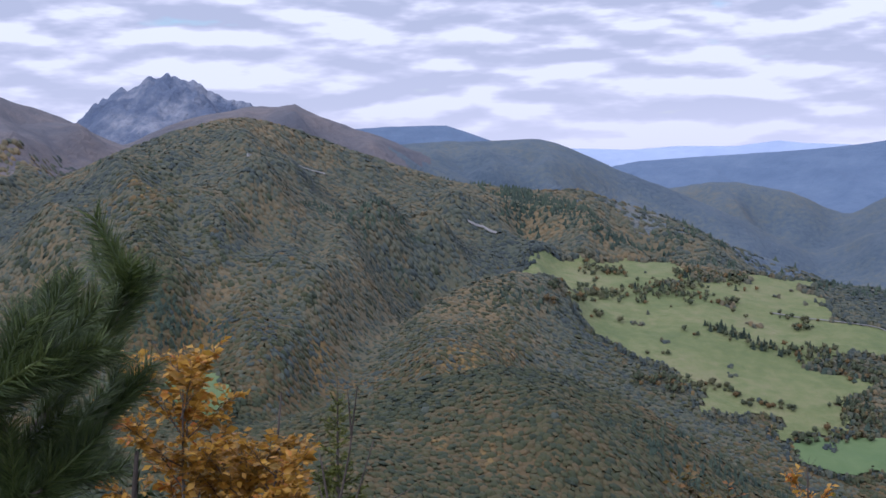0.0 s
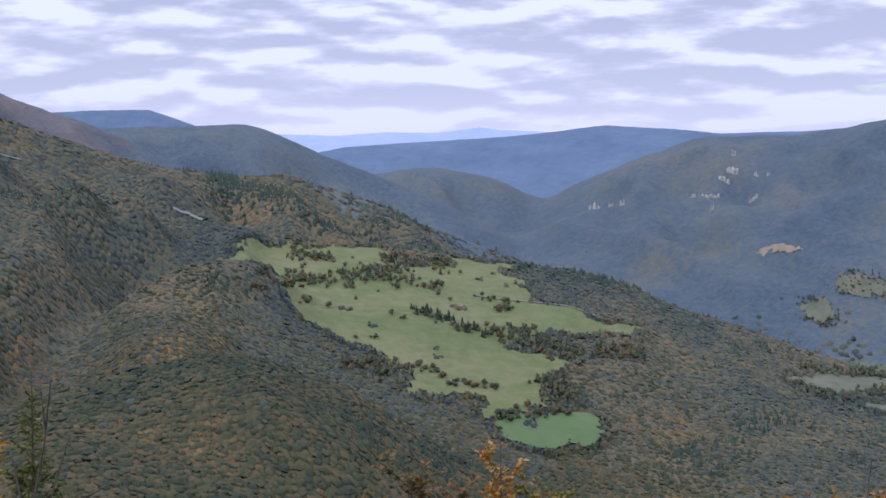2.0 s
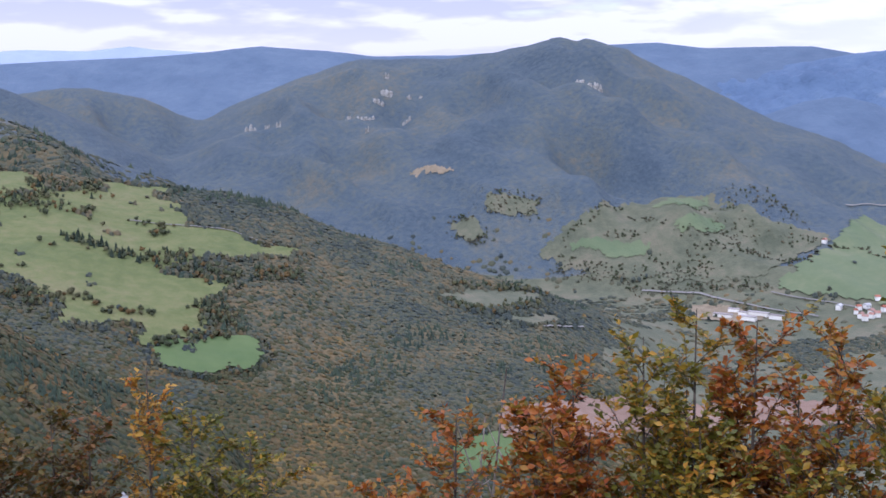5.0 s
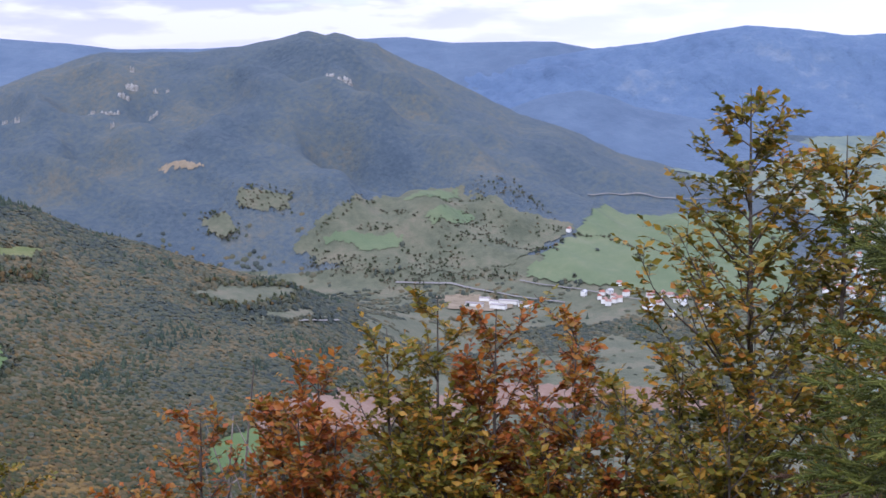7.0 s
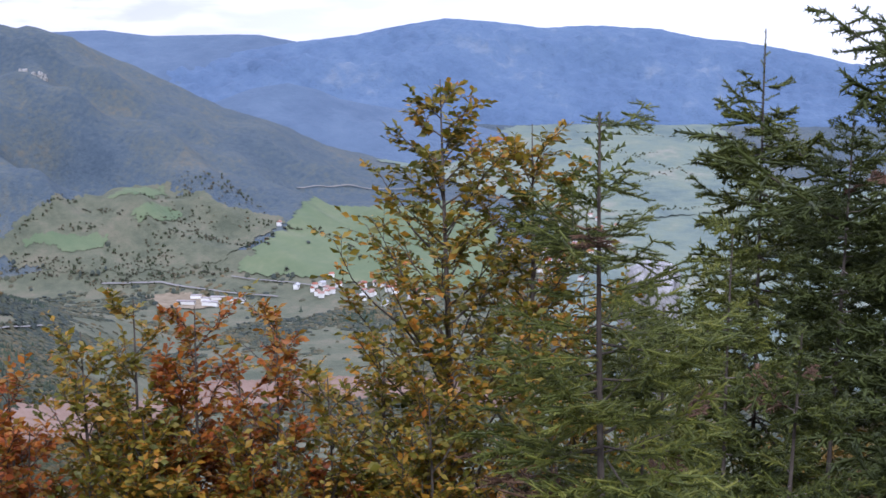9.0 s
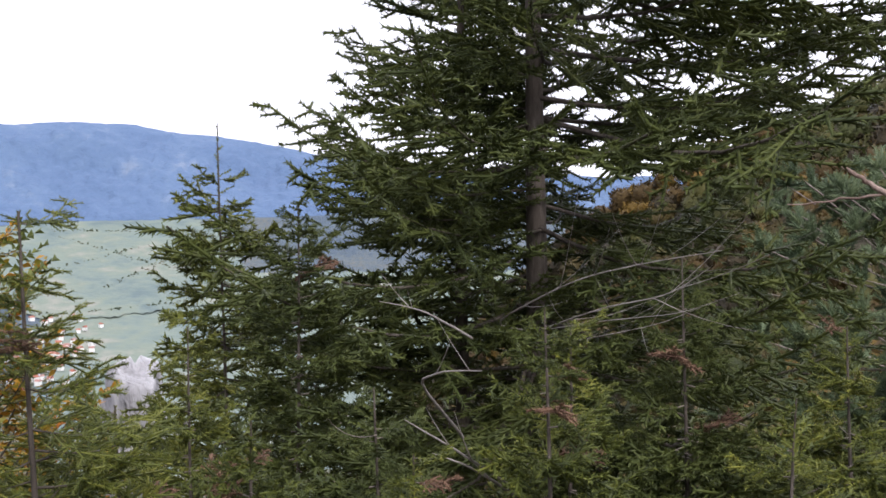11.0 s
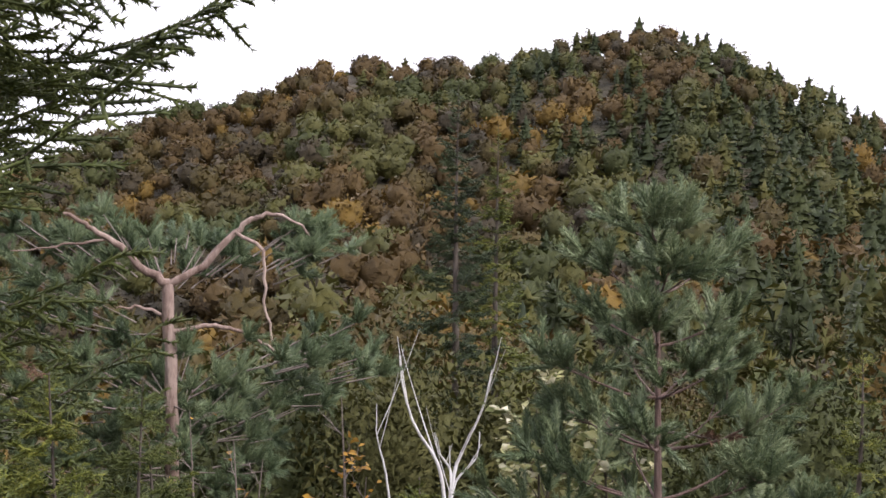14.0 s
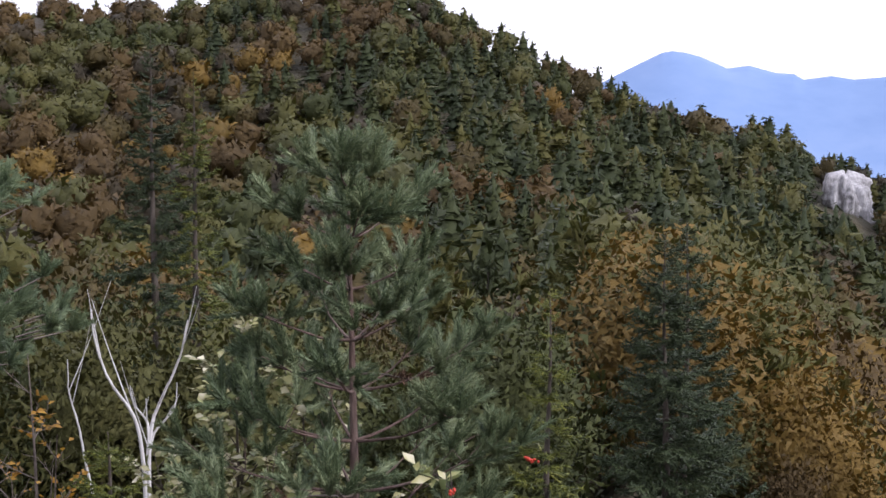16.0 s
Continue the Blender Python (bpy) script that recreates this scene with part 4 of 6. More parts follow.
def pine(base, top, radius, label, seed, mat, needle=0.055, step=0.02, blades=8, width=1.0, whorls=9, low=0.12, bark=None, trunk_r=0.05, density=1.0, tuft=0.22, out=0.5, dry=0):
    g = np.random.default_rng(seed)
    base = np.asarray(base, float)
    H = top - base[2]
    tree = thing("pine", base, label, "tree")
    t = np.linspace(0, 1, 12)
    line = np.stack([0.03 * np.sin(t * 5 + seed), 0.03 * np.sin(t * 4 + 2 * seed), H * t], 1)
    part_mesh("trunk", mesh_from("trunk", *tube(line, trunk_r * (1 - t) + 0.008, 8), bark or M_BARK, True), tree)
    wood, leaf = Heap(), Heap()
    A, B = [], []
    for f, az, ln, rise in pine_limbs(g, base, H, radius, whorls, low):
        c = np.array([np.interp(f, t, line[:, i]) for i in range(3)])
        u = np.linspace(0, 1, 7)
        d = np.array([math.sin(az), math.cos(az), 0])
        curve = c + u[:, None] * d * ln + np.stack([0 * u, 0 * u, ln * (rise * 0.55 * u ** 1.6)], 1) + 0.04 * ln * np.cumsum(g.normal(size=(7, 3)), 0) * u[:, None] * 0.4
        wood.add(*tube(curve, 0.013 * ln ** 0.5 * (1 - u) + 0.003, 5))
        n = int((5 if out > 0.5 else 9) * ln * density + 3)
        for k in range(n):
            v = out + (1 - out) * g.random() ** 0.8
            p = np.array([np.interp(v, u, curve[:, i]) for i in range(3)])
            q = p + (unit(np.array([d[0] + 0.9 * g.normal(), d[1] + 0.9 * g.normal(), 0.35 + 0.5 * g.random()])) * ln * 0.3 * (1.15 - 0.5 * v) * (0.4 + g.random()))
            wood.add(*tube(np.stack([p, q]), [0.005, 0.003], 3))
            for j in range(4 if out > 0.5 else 2):
                e = unit(unit(q - p) + 0.55 * g.normal(size=3) + [0, 0, 0.7])
                A.append(q - e * 0.02), B.append(q + e * tuft * (0.75 + 0.5 * g.random()))
        A.append(curve[-2]), B.append(curve[-1] + unit(curve[-1] - curve[-2]) * 0.1)
    # candle-like shoots at the top
    for k in range(6):
        a = k * 1.05
        p = line[-1] - [0, 0, 0.25]
        A.append(p), B.append(p + np.array([0.20 * math.cos(a), 0.20 * math.sin(a), 0.22]) * (0.8 + 0.4 * g.random()))
    A.append(line[-1] - [0, 0, 0.4]), B.append(line[-1])
    leaf.add(*feathers(np.array(A), np.array(B), step, needle * 0.8, needle * 0.9, g, blades, 0.85, width, 0.42))
    tagged(part_mesh("wood", wood.mesh("wood", bark or M_BARK), tree), kind="stuff")
    for k in range(dry):
        # a dried-up limb
        a, z = 4.3 + 2.1 * k, H * (0.66 - 0.2 * k)
        d = np.array([math.sin(a), math.cos(a), 0.05])
        part_mesh("dead_limb", mesh_from("dead_limb", *tube(np.array([[0, 0, z], d * 0.3 + [0, 0, z + 0.02], d * 0.62 + [0, 0, z]]), [0.012, 0.008, 0.004], 5), M_TWIG), tree, "dry limb")
        s = unit(d + 0.4 * g.normal(size=(9, 3)))
        r = d * 0.4 + [0, 0, z] + d * 0.3 * g.random((9, 1))
        tagged(part_mesh("dry_needles", Heap().add(*feathers(r, r + s * 0.12, 0.02, needle * 0.6, needle, g, 6)).mesh("dry_needles", M_DEAD_NEEDLES), tree, "rust-brown dry needles"), kind="stuff")
    tagged(part_mesh("crown", leaf.mesh("crown", mat), tree), kind="stuff")
    return tree


def bough_pine(base, boughs, label, seed):
    """A pine of which a few heavy boughs reach into view, bristling like bottle brushes."""
    g = np.random.default_rng(seed)
    base = np.asarray(base, float)
    tree = thing("pine", base, label, "tree")
    t = np.linspace(0, 1, 8)
    part_mesh("trunk", mesh_from("trunk", *tube(np.stack([0.02 * np.sin(5 * t), 0.02 * np.cos(4 * t), 3.1 * t], 1), 0.05 * (1 - t) + 0.01, 8), M_BARK, True), tree)
    A, B = [], []
    for bough_line in boughs:
        p = np.vstack([[0, 0, max(0.4, bough_line[0][2] - base[2] - 0.3)], np.array(bough_line) - base])
        u, v = np.linspace(0, 1, len(p)), np.linspace(0, 1, 16)
        q = np.stack([np.interp(v, u, p[:, k]) for k in range(3)], 1)
        q[1:-1] = 0.25 * q[:-2] + 0.5 * q[1:-1] + 0.25 * q[2:]
        part_mesh("limb", mesh_from("limb", *tube(q, 0.013 * (1 - v) + 0.004, 6), M_BARK, True), tree)
        A += list(q[5:-1])
        B += list(q[6:])
        for k in range(6, 15):
            for side in range(2):
                e = unit(unit(q[k] - q[k - 1]) + 0.55 * g.normal(size=3) + [0, 0, 0.35])
                A.append(q[k]), B.append(q[k] + e * (0.09 + 0.09 * g.random()))
    tagged(part_mesh("crown", Heap().add(*feathers(np.array(A), np.array(B), 0.007, 0.042, 0.045, g, 10, 0.9, 0.6, 0.2)).mesh("crown", M_PINE_DEEP), tree), kind="stuff")


# ---- broadleaved saplings and shrubs ----
LEAF = np.array([(0, 0, 0), (0.5, 0.29, 0.07), (1, 0, -0.05), (0.5, -0.29, 0.07)])
LEAF_F = np.array([(0, 2, 1), (0, 3, 2)])


def leaves(P, D, size, g, flat=0.6):
    n = len(P)
    x = unit(D)
    up = unit(np.array([0, 0, 1.0]) * flat + (1 - flat) * g.normal(size=(n, 3)) + 1e-3)
    y = unit(np.cross(up, x))
    z = np.cross(x, y)
    s = size * (0.6 + 0.7 * g.random((n, 1, 1)))
    V = P[:, None] + s * (LEAF[None, :, 0, None] * x[:, None] + LEAF[None, :, 1, None] * y[:, None] + LEAF[None, :, 2, None] * z[:, None])
    return V.reshape(-1, 3), (LEAF_F[None] + (np.arange(n) * 4)[:, None, None]).reshape(-1, 3)


def leafy(name, base, top, spread, label, seed, mat, leaf=0.065, stems=1, limbs=16, twigs=9, per=7, rise=0.9, low=0.1, lean=(0, 0), bare_top=0.0, wood_mat=None, category="tree", group="", thin=1.0, power=0.75):
    """A sapling or shrub: stems, limbs that rise at an angle, twigs and single leaves."""
    g = np.random.default_rng(seed)
    base = np.asarray(base, float)
    H = top - base[2]
    tree = thing(name, base, label, category, group)
    wood, P, D, T0, T1 = Heap(), [], [], [], []
    for s in range(stems):
        t = np.linspace(0, 1, 10)
        hs = H * (1 if s == 0 else 0.6 + 0.35 * g.random())
        off = np.array([0, 0]) if s == 0 else g.normal(size=2) * spread * 0.55
        line = np.stack([lean[0] * t + off[0] * t + 0.05 * spread * np.sin(4 * t + s + seed), lean[1] * t + off[1] * t + 0.05 * spread * np.cos(5 * t + s), hs * t], 1)
        wood.add(*tube(line, thin * (0.009 * hs * (1 - t) + 0.0035), 6))
        for i in range(limbs):
            f = low + (0.97 - low) * (i + g.random()) / limbs
            c = np.array([np.interp(f, t, line[:, k]) for k in range(3)])
            az = i * 2.4 + g.random()
            ln = spread * (1 - f) ** power * (0.6 + 0.6 * g.random()) + 0.12
            u = np.linspace(0, 1, 6)
            d = np.array([math.sin(az), math.cos(az), rise * (0.6 + 0.6 * g.random())])
            curve = c + u[:, None] * unit(d) * ln * 1.15 + 0.05 * ln * np.cumsum(g.normal(size=(6, 3)), 0) * 0.5 + np.stack([0 * u, 0 * u, 0.12 * ln * u * u], 1)
            wood.add(*tube(curve, thin * (0.008 * ln ** 0.7 * (1 - u) + 0.0025), 4))
            n = int(twigs * (0.5 + ln / max(spread, 0.1))) + 1
            for k in range(n):
                v = 0.15 + 0.85 * (k + g.random()) / n
                p = np.array([np.interp(v, u, curve[:, q]) for q in range(3)])
                e = unit(unit(curve[-1] - curve[0]) + 0.75 * g.normal(size=3) * [1, 1, 0.5])
                tl = (0.10 + 0.22 * g.random()) * min(1.0, 0.4 + ln)
                T0.append(p), T1.append(p + e * tl)
                if f > 1 - bare_top and g.random() < 0.85:
                    continue
                m = per
                q = (np.arange(m) + g.random(m)) / m
                P.append(p + e * tl * q[:, None])
                side = unit(np.cross(e, [0, 0, 1.0]) + 1e-4)
                D.append(e * 0.6 + side * np.where(np.arange(m) % 2, 1, -1)[:, None] * 0.8 + 0.25 * g.normal(size=(m, 3)) + [0, 0, -0.1])
    wood.add(*straight_twigs(T0, T1, 0.0028 * thin, 0.0016 * thin))
    tagged(part_mesh("stem", wood.mesh("stem", wood_mat or M_BARK), tree), kind="stuff")
    if P:
        tagged(part_mesh("foliage", Heap().add(*leaves(np.concatenate(P), np.concatenate(D), leaf, g)).mesh("foliage", mat), tree), kind="stuff")
    return tree


def dead_branches(name, base, tips, label, mat, radius, seed, forks=4, category="dead tree"):
    """A bare bush: a curved branch to each tip, with small forks. One mesh a branch."""
    g = np.random.default_rng(seed)
    base = np.asarray(base, float)
    ob = thing(name, base, label, category)
    for tip in tips:
        q = np.asarray(tip, float) - base
        u = np.linspace(0, 1, 9)
        bend = np.append(g.normal(size=2), 0.0) * np.linalg.norm(q) * 0.075
        line = u[:, None] * q + (np.sin(u * math.pi)[:, None]) * bend + 0.02 * np.linalg.norm(q) * np.cumsum(g.normal(size=(9, 3)), 0) * 0.35 * np.sin(u * math.pi)[:, None]
        hp = Heap().add(*tube(line, radius * (1 - u) + radius * 0.22, 6))
        for k in range(forks):
            v = 0.3 + 0.65 * g.random()
            p = np.array([np.interp(v, u, line[:, i]) for i in range(3)])
            e = unit(unit(q) + 0.7 * g.normal(size=3))
            ln = np.linalg.norm(q) * 0.42 * (0.4 + g.random()) * (1.1 - v)
            w = np.linspace(0, 1, 4)
            hp.add(*tube(p + w[:, None] * e * ln + (w ** 2)[:, None] * [0, 0, 0.15 * ln], radius * 0.4 * (1 - w) + radius * 0.12, 4))
        part_mesh("branch", hp.mesh("branch", mat, True), ob)
    return ob


def bare_wood(name, base, limbs, label, mat, thick, seed, category="dead wood", forks=2):
    """Bare wood of given limbs, each a bent tapering branch with side twigs."""
    g = np.random.default_rng(seed)
    base = np.asarray(base, float)
    ob = thing(name, base, label, category)
    for k, limb in enumerate(limbs):
        p = np.array(limb, float) - base
        t, u = np.linspace(0, 1, len(p)), np.linspace(0, 1, 4 * len(p))
        q = np.stack([np.interp(u, t, p[:, i]) for i in range(3)], 1)
        for _ in range(2):
            q[1:-1] = 0.25 * q[:-2] + 0.5 * q[1:-1] + 0.25 * q[2:]
        q[1:-1] += 0.12 * thick * g.normal(size=(len(q) - 2, 3))
        r = thick * (1 if k < 2 else 0.65)
        for f in range(forks):
            v = 0.35 + 0.55 * g.random()
            c = np.array([np.interp(v, u, q[:, i]) for i in range(3)])
            e = unit(unit(q[-1] - q[0]) + 0.45 * g.normal(size=3) * [1, 1, 0.5])
            w = np.linspace(0, 1, 5)
            ln = np.linalg.norm(q[-1] - q[0]) * (0.15 + 0.2 * g.random())
            part_mesh("twig", mesh_from("twig", *tube(c + w[:, None] * e * ln + (w ** 2)[:, None] * [0, 0, 0.12 * ln], r * (0.34 * (1 - w) + 0.12), 4), mat, True), ob)
        part_mesh("branch", mesh_from("branch", *tube(q, r * (1 - u) + 0.3 * r, 7), mat, True), ob)
    return ob


# ---- trees on the slope to the east ----
def slope_colours():
    tones = {
        "olive": ((0.038, 0.040, 0.009), (0.060, 0.059, 0.012), (0.086, 0.077, 0.014)),
        "brown": ((0.038, 0.029, 0.007), (0.057, 0.042, 0.009), (0.080, 0.055, 0.011)),
        "russet": ((0.043, 0.027, 0.007), (0.064, 0.039, 0.009), (0.088, 0.054, 0.012)),
        "amber": ((0.073, 0.049, 0.008), (0.122, 0.074, 0.010), (0.170, 0.100, 0.013)),
        "umber": ((0.020, 0.016, 0.007), (0.033, 0.024, 0.009), (0.049, 0.035, 0.013)),
        "moss": ((0.024, 0.031, 0.008), (0.040, 0.047, 0.010), (0.060, 0.066, 0.013)),
        "larch": ((0.032, 0.036, 0.007), (0.057, 0.057, 0.009), (0.086, 0.075, 0.013)),
        "spruce": ((0.014, 0.022, 0.007), (0.024, 0.034, 0.009), (0.038, 0.047, 0.013)),
        "spruce_light": ((0.021, 0.029, 0.007), (0.034, 0.043, 0.010), (0.053, 0.060, 0.014)),
    }
    return {k: material(k + "_crown", [(0.1, c[0]), (0.5, c[1]), (0.9, c[2])], 0.06, 0.8, island=0.26, bump=0.5, bump_scale=2.2, rough=0.7, translucent=0.15) for k, c in tones.items()}


SLOPE_MATS = slope_colours()


def conifer_shape(seed, H, R, tiers, per, soft=False, fine=False):
    """A whole conifer crown from drooping needled branches."""
    g = np.random.default_rng(seed)
    A, B = [], []
    for k in range(tiers):
        f = 0.06 + 0.92 * (k + 0.6 * g.random()) / tiers
        ln = R * (1 - f) ** (0.85 if not soft else 0.65) + 0.02
        n = max(4, int(per * (1 - 0.5 * f)))
        for i in range(n):
            a = i * 6.28 / n + k * 1.7 + 0.5 * g.normal()
            s = ln * (0.6 + 0.65 * g.random())
            drop = (-0.45 if not soft else 0.1) + 0.2 * g.normal() + 0.6 * f
            p = np.array([0, 0, f * H + 0.01 * g.normal()])
            d = np.array([math.cos(a), math.sin(a), drop])
            A.append(p), B.append(p + d * s)
            if fine:
                for s2 in (-1, 1):
                    for u in (0.35, 0.65):
                        w = p + d * s * u
                        b2 = a + s2 * (0.8 + 0.2 * g.normal())
                        A.append(w), B.append(w + np.array([math.cos(b2), math.sin(b2), drop - 0.2]) * s * 0.42 * (1.3 - u))
    A.append(np.array([0, 0, 0.86 * H])), B.append(np.array([0, 0, 1.02 * H]))
    A, B = np.array(A), np.array(B)
    step = R * (0.22 if not fine else 0.15)
    V, F = feathers(A, B, step, R * (0.17 if not fine else 0.12), R * 0.12, g, 2 if not fine else 3, 0.35)
    # the dense inside of the crown
    q = np.linspace(0, 1, 6)
    C, Q = tube(np.stack([0 * q, 0 * q, H * (0.05 + 0.9 * q)], 1), R * ((0.4 if not fine else 0.25) * (1 - q) ** (0.85 if not soft else 0.65) + 0.01) * (1 + 0.12 * g.normal(size=6)), 7)
    C = C * (1 + 0.10 * g.normal(size=(len(C), 1)) * [1, 1, 0])
    V, F = np.vstack([V, C]), np.vstack([F, Q[:, [0, 1, 2]] + len(V), Q[:, [0, 2, 3]] + len(V)])
    axis = np.stack([0 * V[:, 0], 0 * V[:, 0], V[:, 2]], 1)
    return outward(V, F, axis, 0.35, 0.45, seed)


def lump_crown(seed, H, R, cols, rows, n, leaf, clumps=16, core=0.86):
    """A broadleaved crown: billows of foliage round an uneven egg, edged with loose leaf sprays."""
    g = np.random.default_rng(seed)
    billow = unit(g.normal(size=(clumps, 3)) + [0, 0, 0.35])
    swell = 0.75 + 0.5 * g.random(clumps)

    def reach_of(d):
        return 0.58 + 0.46 * (np.exp(-(1 - d @ billow.T) * 9.0) * swell).max(-1)

    T, P = np.meshgrid(np.linspace(0, 2 * np.pi, cols, endpoint=False), np.linspace(0.12, np.pi - 0.3, rows))
    d = np.stack([np.sin(P) * np.cos(T), np.sin(P) * np.sin(T), np.cos(P)], -1).reshape(-1, 3)
    V = d * (core * reach_of(d) + 0.06 * g.normal(size=len(d)))[:, None]
    i, j = np.arange(rows - 1)[:, None] * cols, np.arange(cols)[None, :]
    k = (j + 1) % cols
    Q = np.stack([i + j, i + j + cols, i + k + cols, i + k], -1).reshape(-1, 4)
    top = np.stack([np.arange(cols), k[0], np.full(cols, len(V))], 1)
    V = np.vstack([V, [(0, 0, 1.0)]])
    F = np.vstack([Q[:, :3], Q[:, [0, 2, 3]], top])
    e = unit(g.normal(size=(n, 3)) + [0, 0, 0.2])
    P0 = e * (reach_of(e) * (core - 0.06 + (1.2 - core) * g.random(n)))[:, None]
    W = P0[:, None] + leaf * (0.6 + 0.8 * g.random((n, 1, 1))) * g.normal(size=(n, 3, 3))
    F = np.vstack([F, np.arange(3 * n).reshape(-1, 3) + len(V)])
    V = np.vstack([V, W.reshape(-1, 3)]) * [R, R, 0.47 * H] + [0, 0, 0.53 * H]
    return outward(V, F, (0, 0, 0.45 * H), 0.25, 0.9, seed)


def tier_cone(seed, H, R, tiers, cols, n, leaf, soft=False):
    """A conifer: ragged skirts of boughs one over the other, edged with loose sprays."""
    g = np.random.default_rng(seed)
    a = np.linspace(0, 2 * np.pi, cols, endpoint=False)
    rings, rims = [], []
    for k in range(tiers):
        f = k / tiers
        rad = R * (1 - f) ** (0.9 if not soft else 0.75)
        w = np.clip(0.9 + 0.34 * g.normal(size=cols), 0.4, 1.6)
        off = a + 0.4 * k + 0.15 * g.normal(size=cols)
        drop = (0.25 if not soft else 0.12) * rad
        outer = np.stack([rad * w * np.cos(off), rad * w * np.sin(off), H * (0.06 + 0.9 * f) - drop * w + 0.01 * H * g.normal(size=cols)], 1)
        inner = np.stack([0.5 * rad * np.cos(off), 0.5 * rad * np.sin(off), np.full(cols, H * (0.06 + 0.9 * (f + 0.75 / tiers)))], 1)
        rings += [outer, inner]
        rims.append(outer)
    V = np.vstack([*rings, [(0, 0, H)]])
    i, j = np.arange(2 * tiers - 1)[:, None] * cols, np.arange(cols)[None, :]
    k = (j + 1) % cols
    Q = np.stack([i + j, i + k, i + k + cols, i + j + cols], -1).reshape(-1, 4)
    b = (2 * tiers - 1) * cols
    F = np.vstack([Q[:, :3], Q[:, [0, 2, 3]], np.stack([b + np.arange(cols), b + k[0], np.full(cols, len(V) - 1)], 1)])
    rim = np.vstack(rims)
    P0 = rim[g.integers(len(rim), size=n)] * (0.75 + 0.35 * g.random((n, 1))) * [1, 1, 1]
    P0[:, 2] = np.clip(P0[:, 2] + 0.04 * H * g.normal(size=n), 0.02 * H, 0.98 * H)
    W = P0[:, None] + leaf * (0.6 + 0.8 * g.random((n, 1, 1))) * g.normal(size=(n, 3, 3)) * [1, 1, 0.7]
    F = np.vstack([F, np.arange(3 * n).reshape(-1, 3) + len(V)])
    V = np.vstack([V, W.reshape(-1, 3)])
    return outward(V, F, np.stack([0 * V[:, 0], 0 * V[:, 0], V[:, 2] - 0.05 * H], 1), 0.3, 0.6, seed)


CONE_FAR = [tier_cone(100 + k, 1.0, 0.24 + 0.03 * k, 8, 7, 260, 0.045) for k in range(5)]
LARCH_FAR = [tier_cone(120 + k, 1.0, 0.25 + 0.03 * k, 7, 7, 300, 0.048, True) for k in range(4)]
LEAF_FAR = [lump_crown(140 + k, 1.0, 0.38 + 0.03 * k, 9, 6, 300, 0.105) for k in range(6)]
CONE_NEAR = [conifer_shape(160 + k, 1.0, 0.28 + 0.03 * k, 14, 7, False, True) for k in range(4)]
LARCH_NEAR = [conifer_shape(180 + k, 1.0, 0.28 + 0.03 * k, 13, 7, True, True) for k in range(3)]
LEAF_MID = [lump_crown(220 + k, 1.0, 0.36 + 0.03 * k, 12, 8, 1800, 0.045, 26, 0.66) for k in range(5)]
LEAF_NEAR = [lump_crown(200 + k, 1.0, 0.36 + 0.03 * k, 14, 10, 9000, 0.027, 40, 0.48) for k in range(5)]
LEAF_TINY = [lump_crown(240 + k, 1.0, 0.46 + 0.04 * k, 7, 5, 26, 0.2, 8) for k in range(4)]


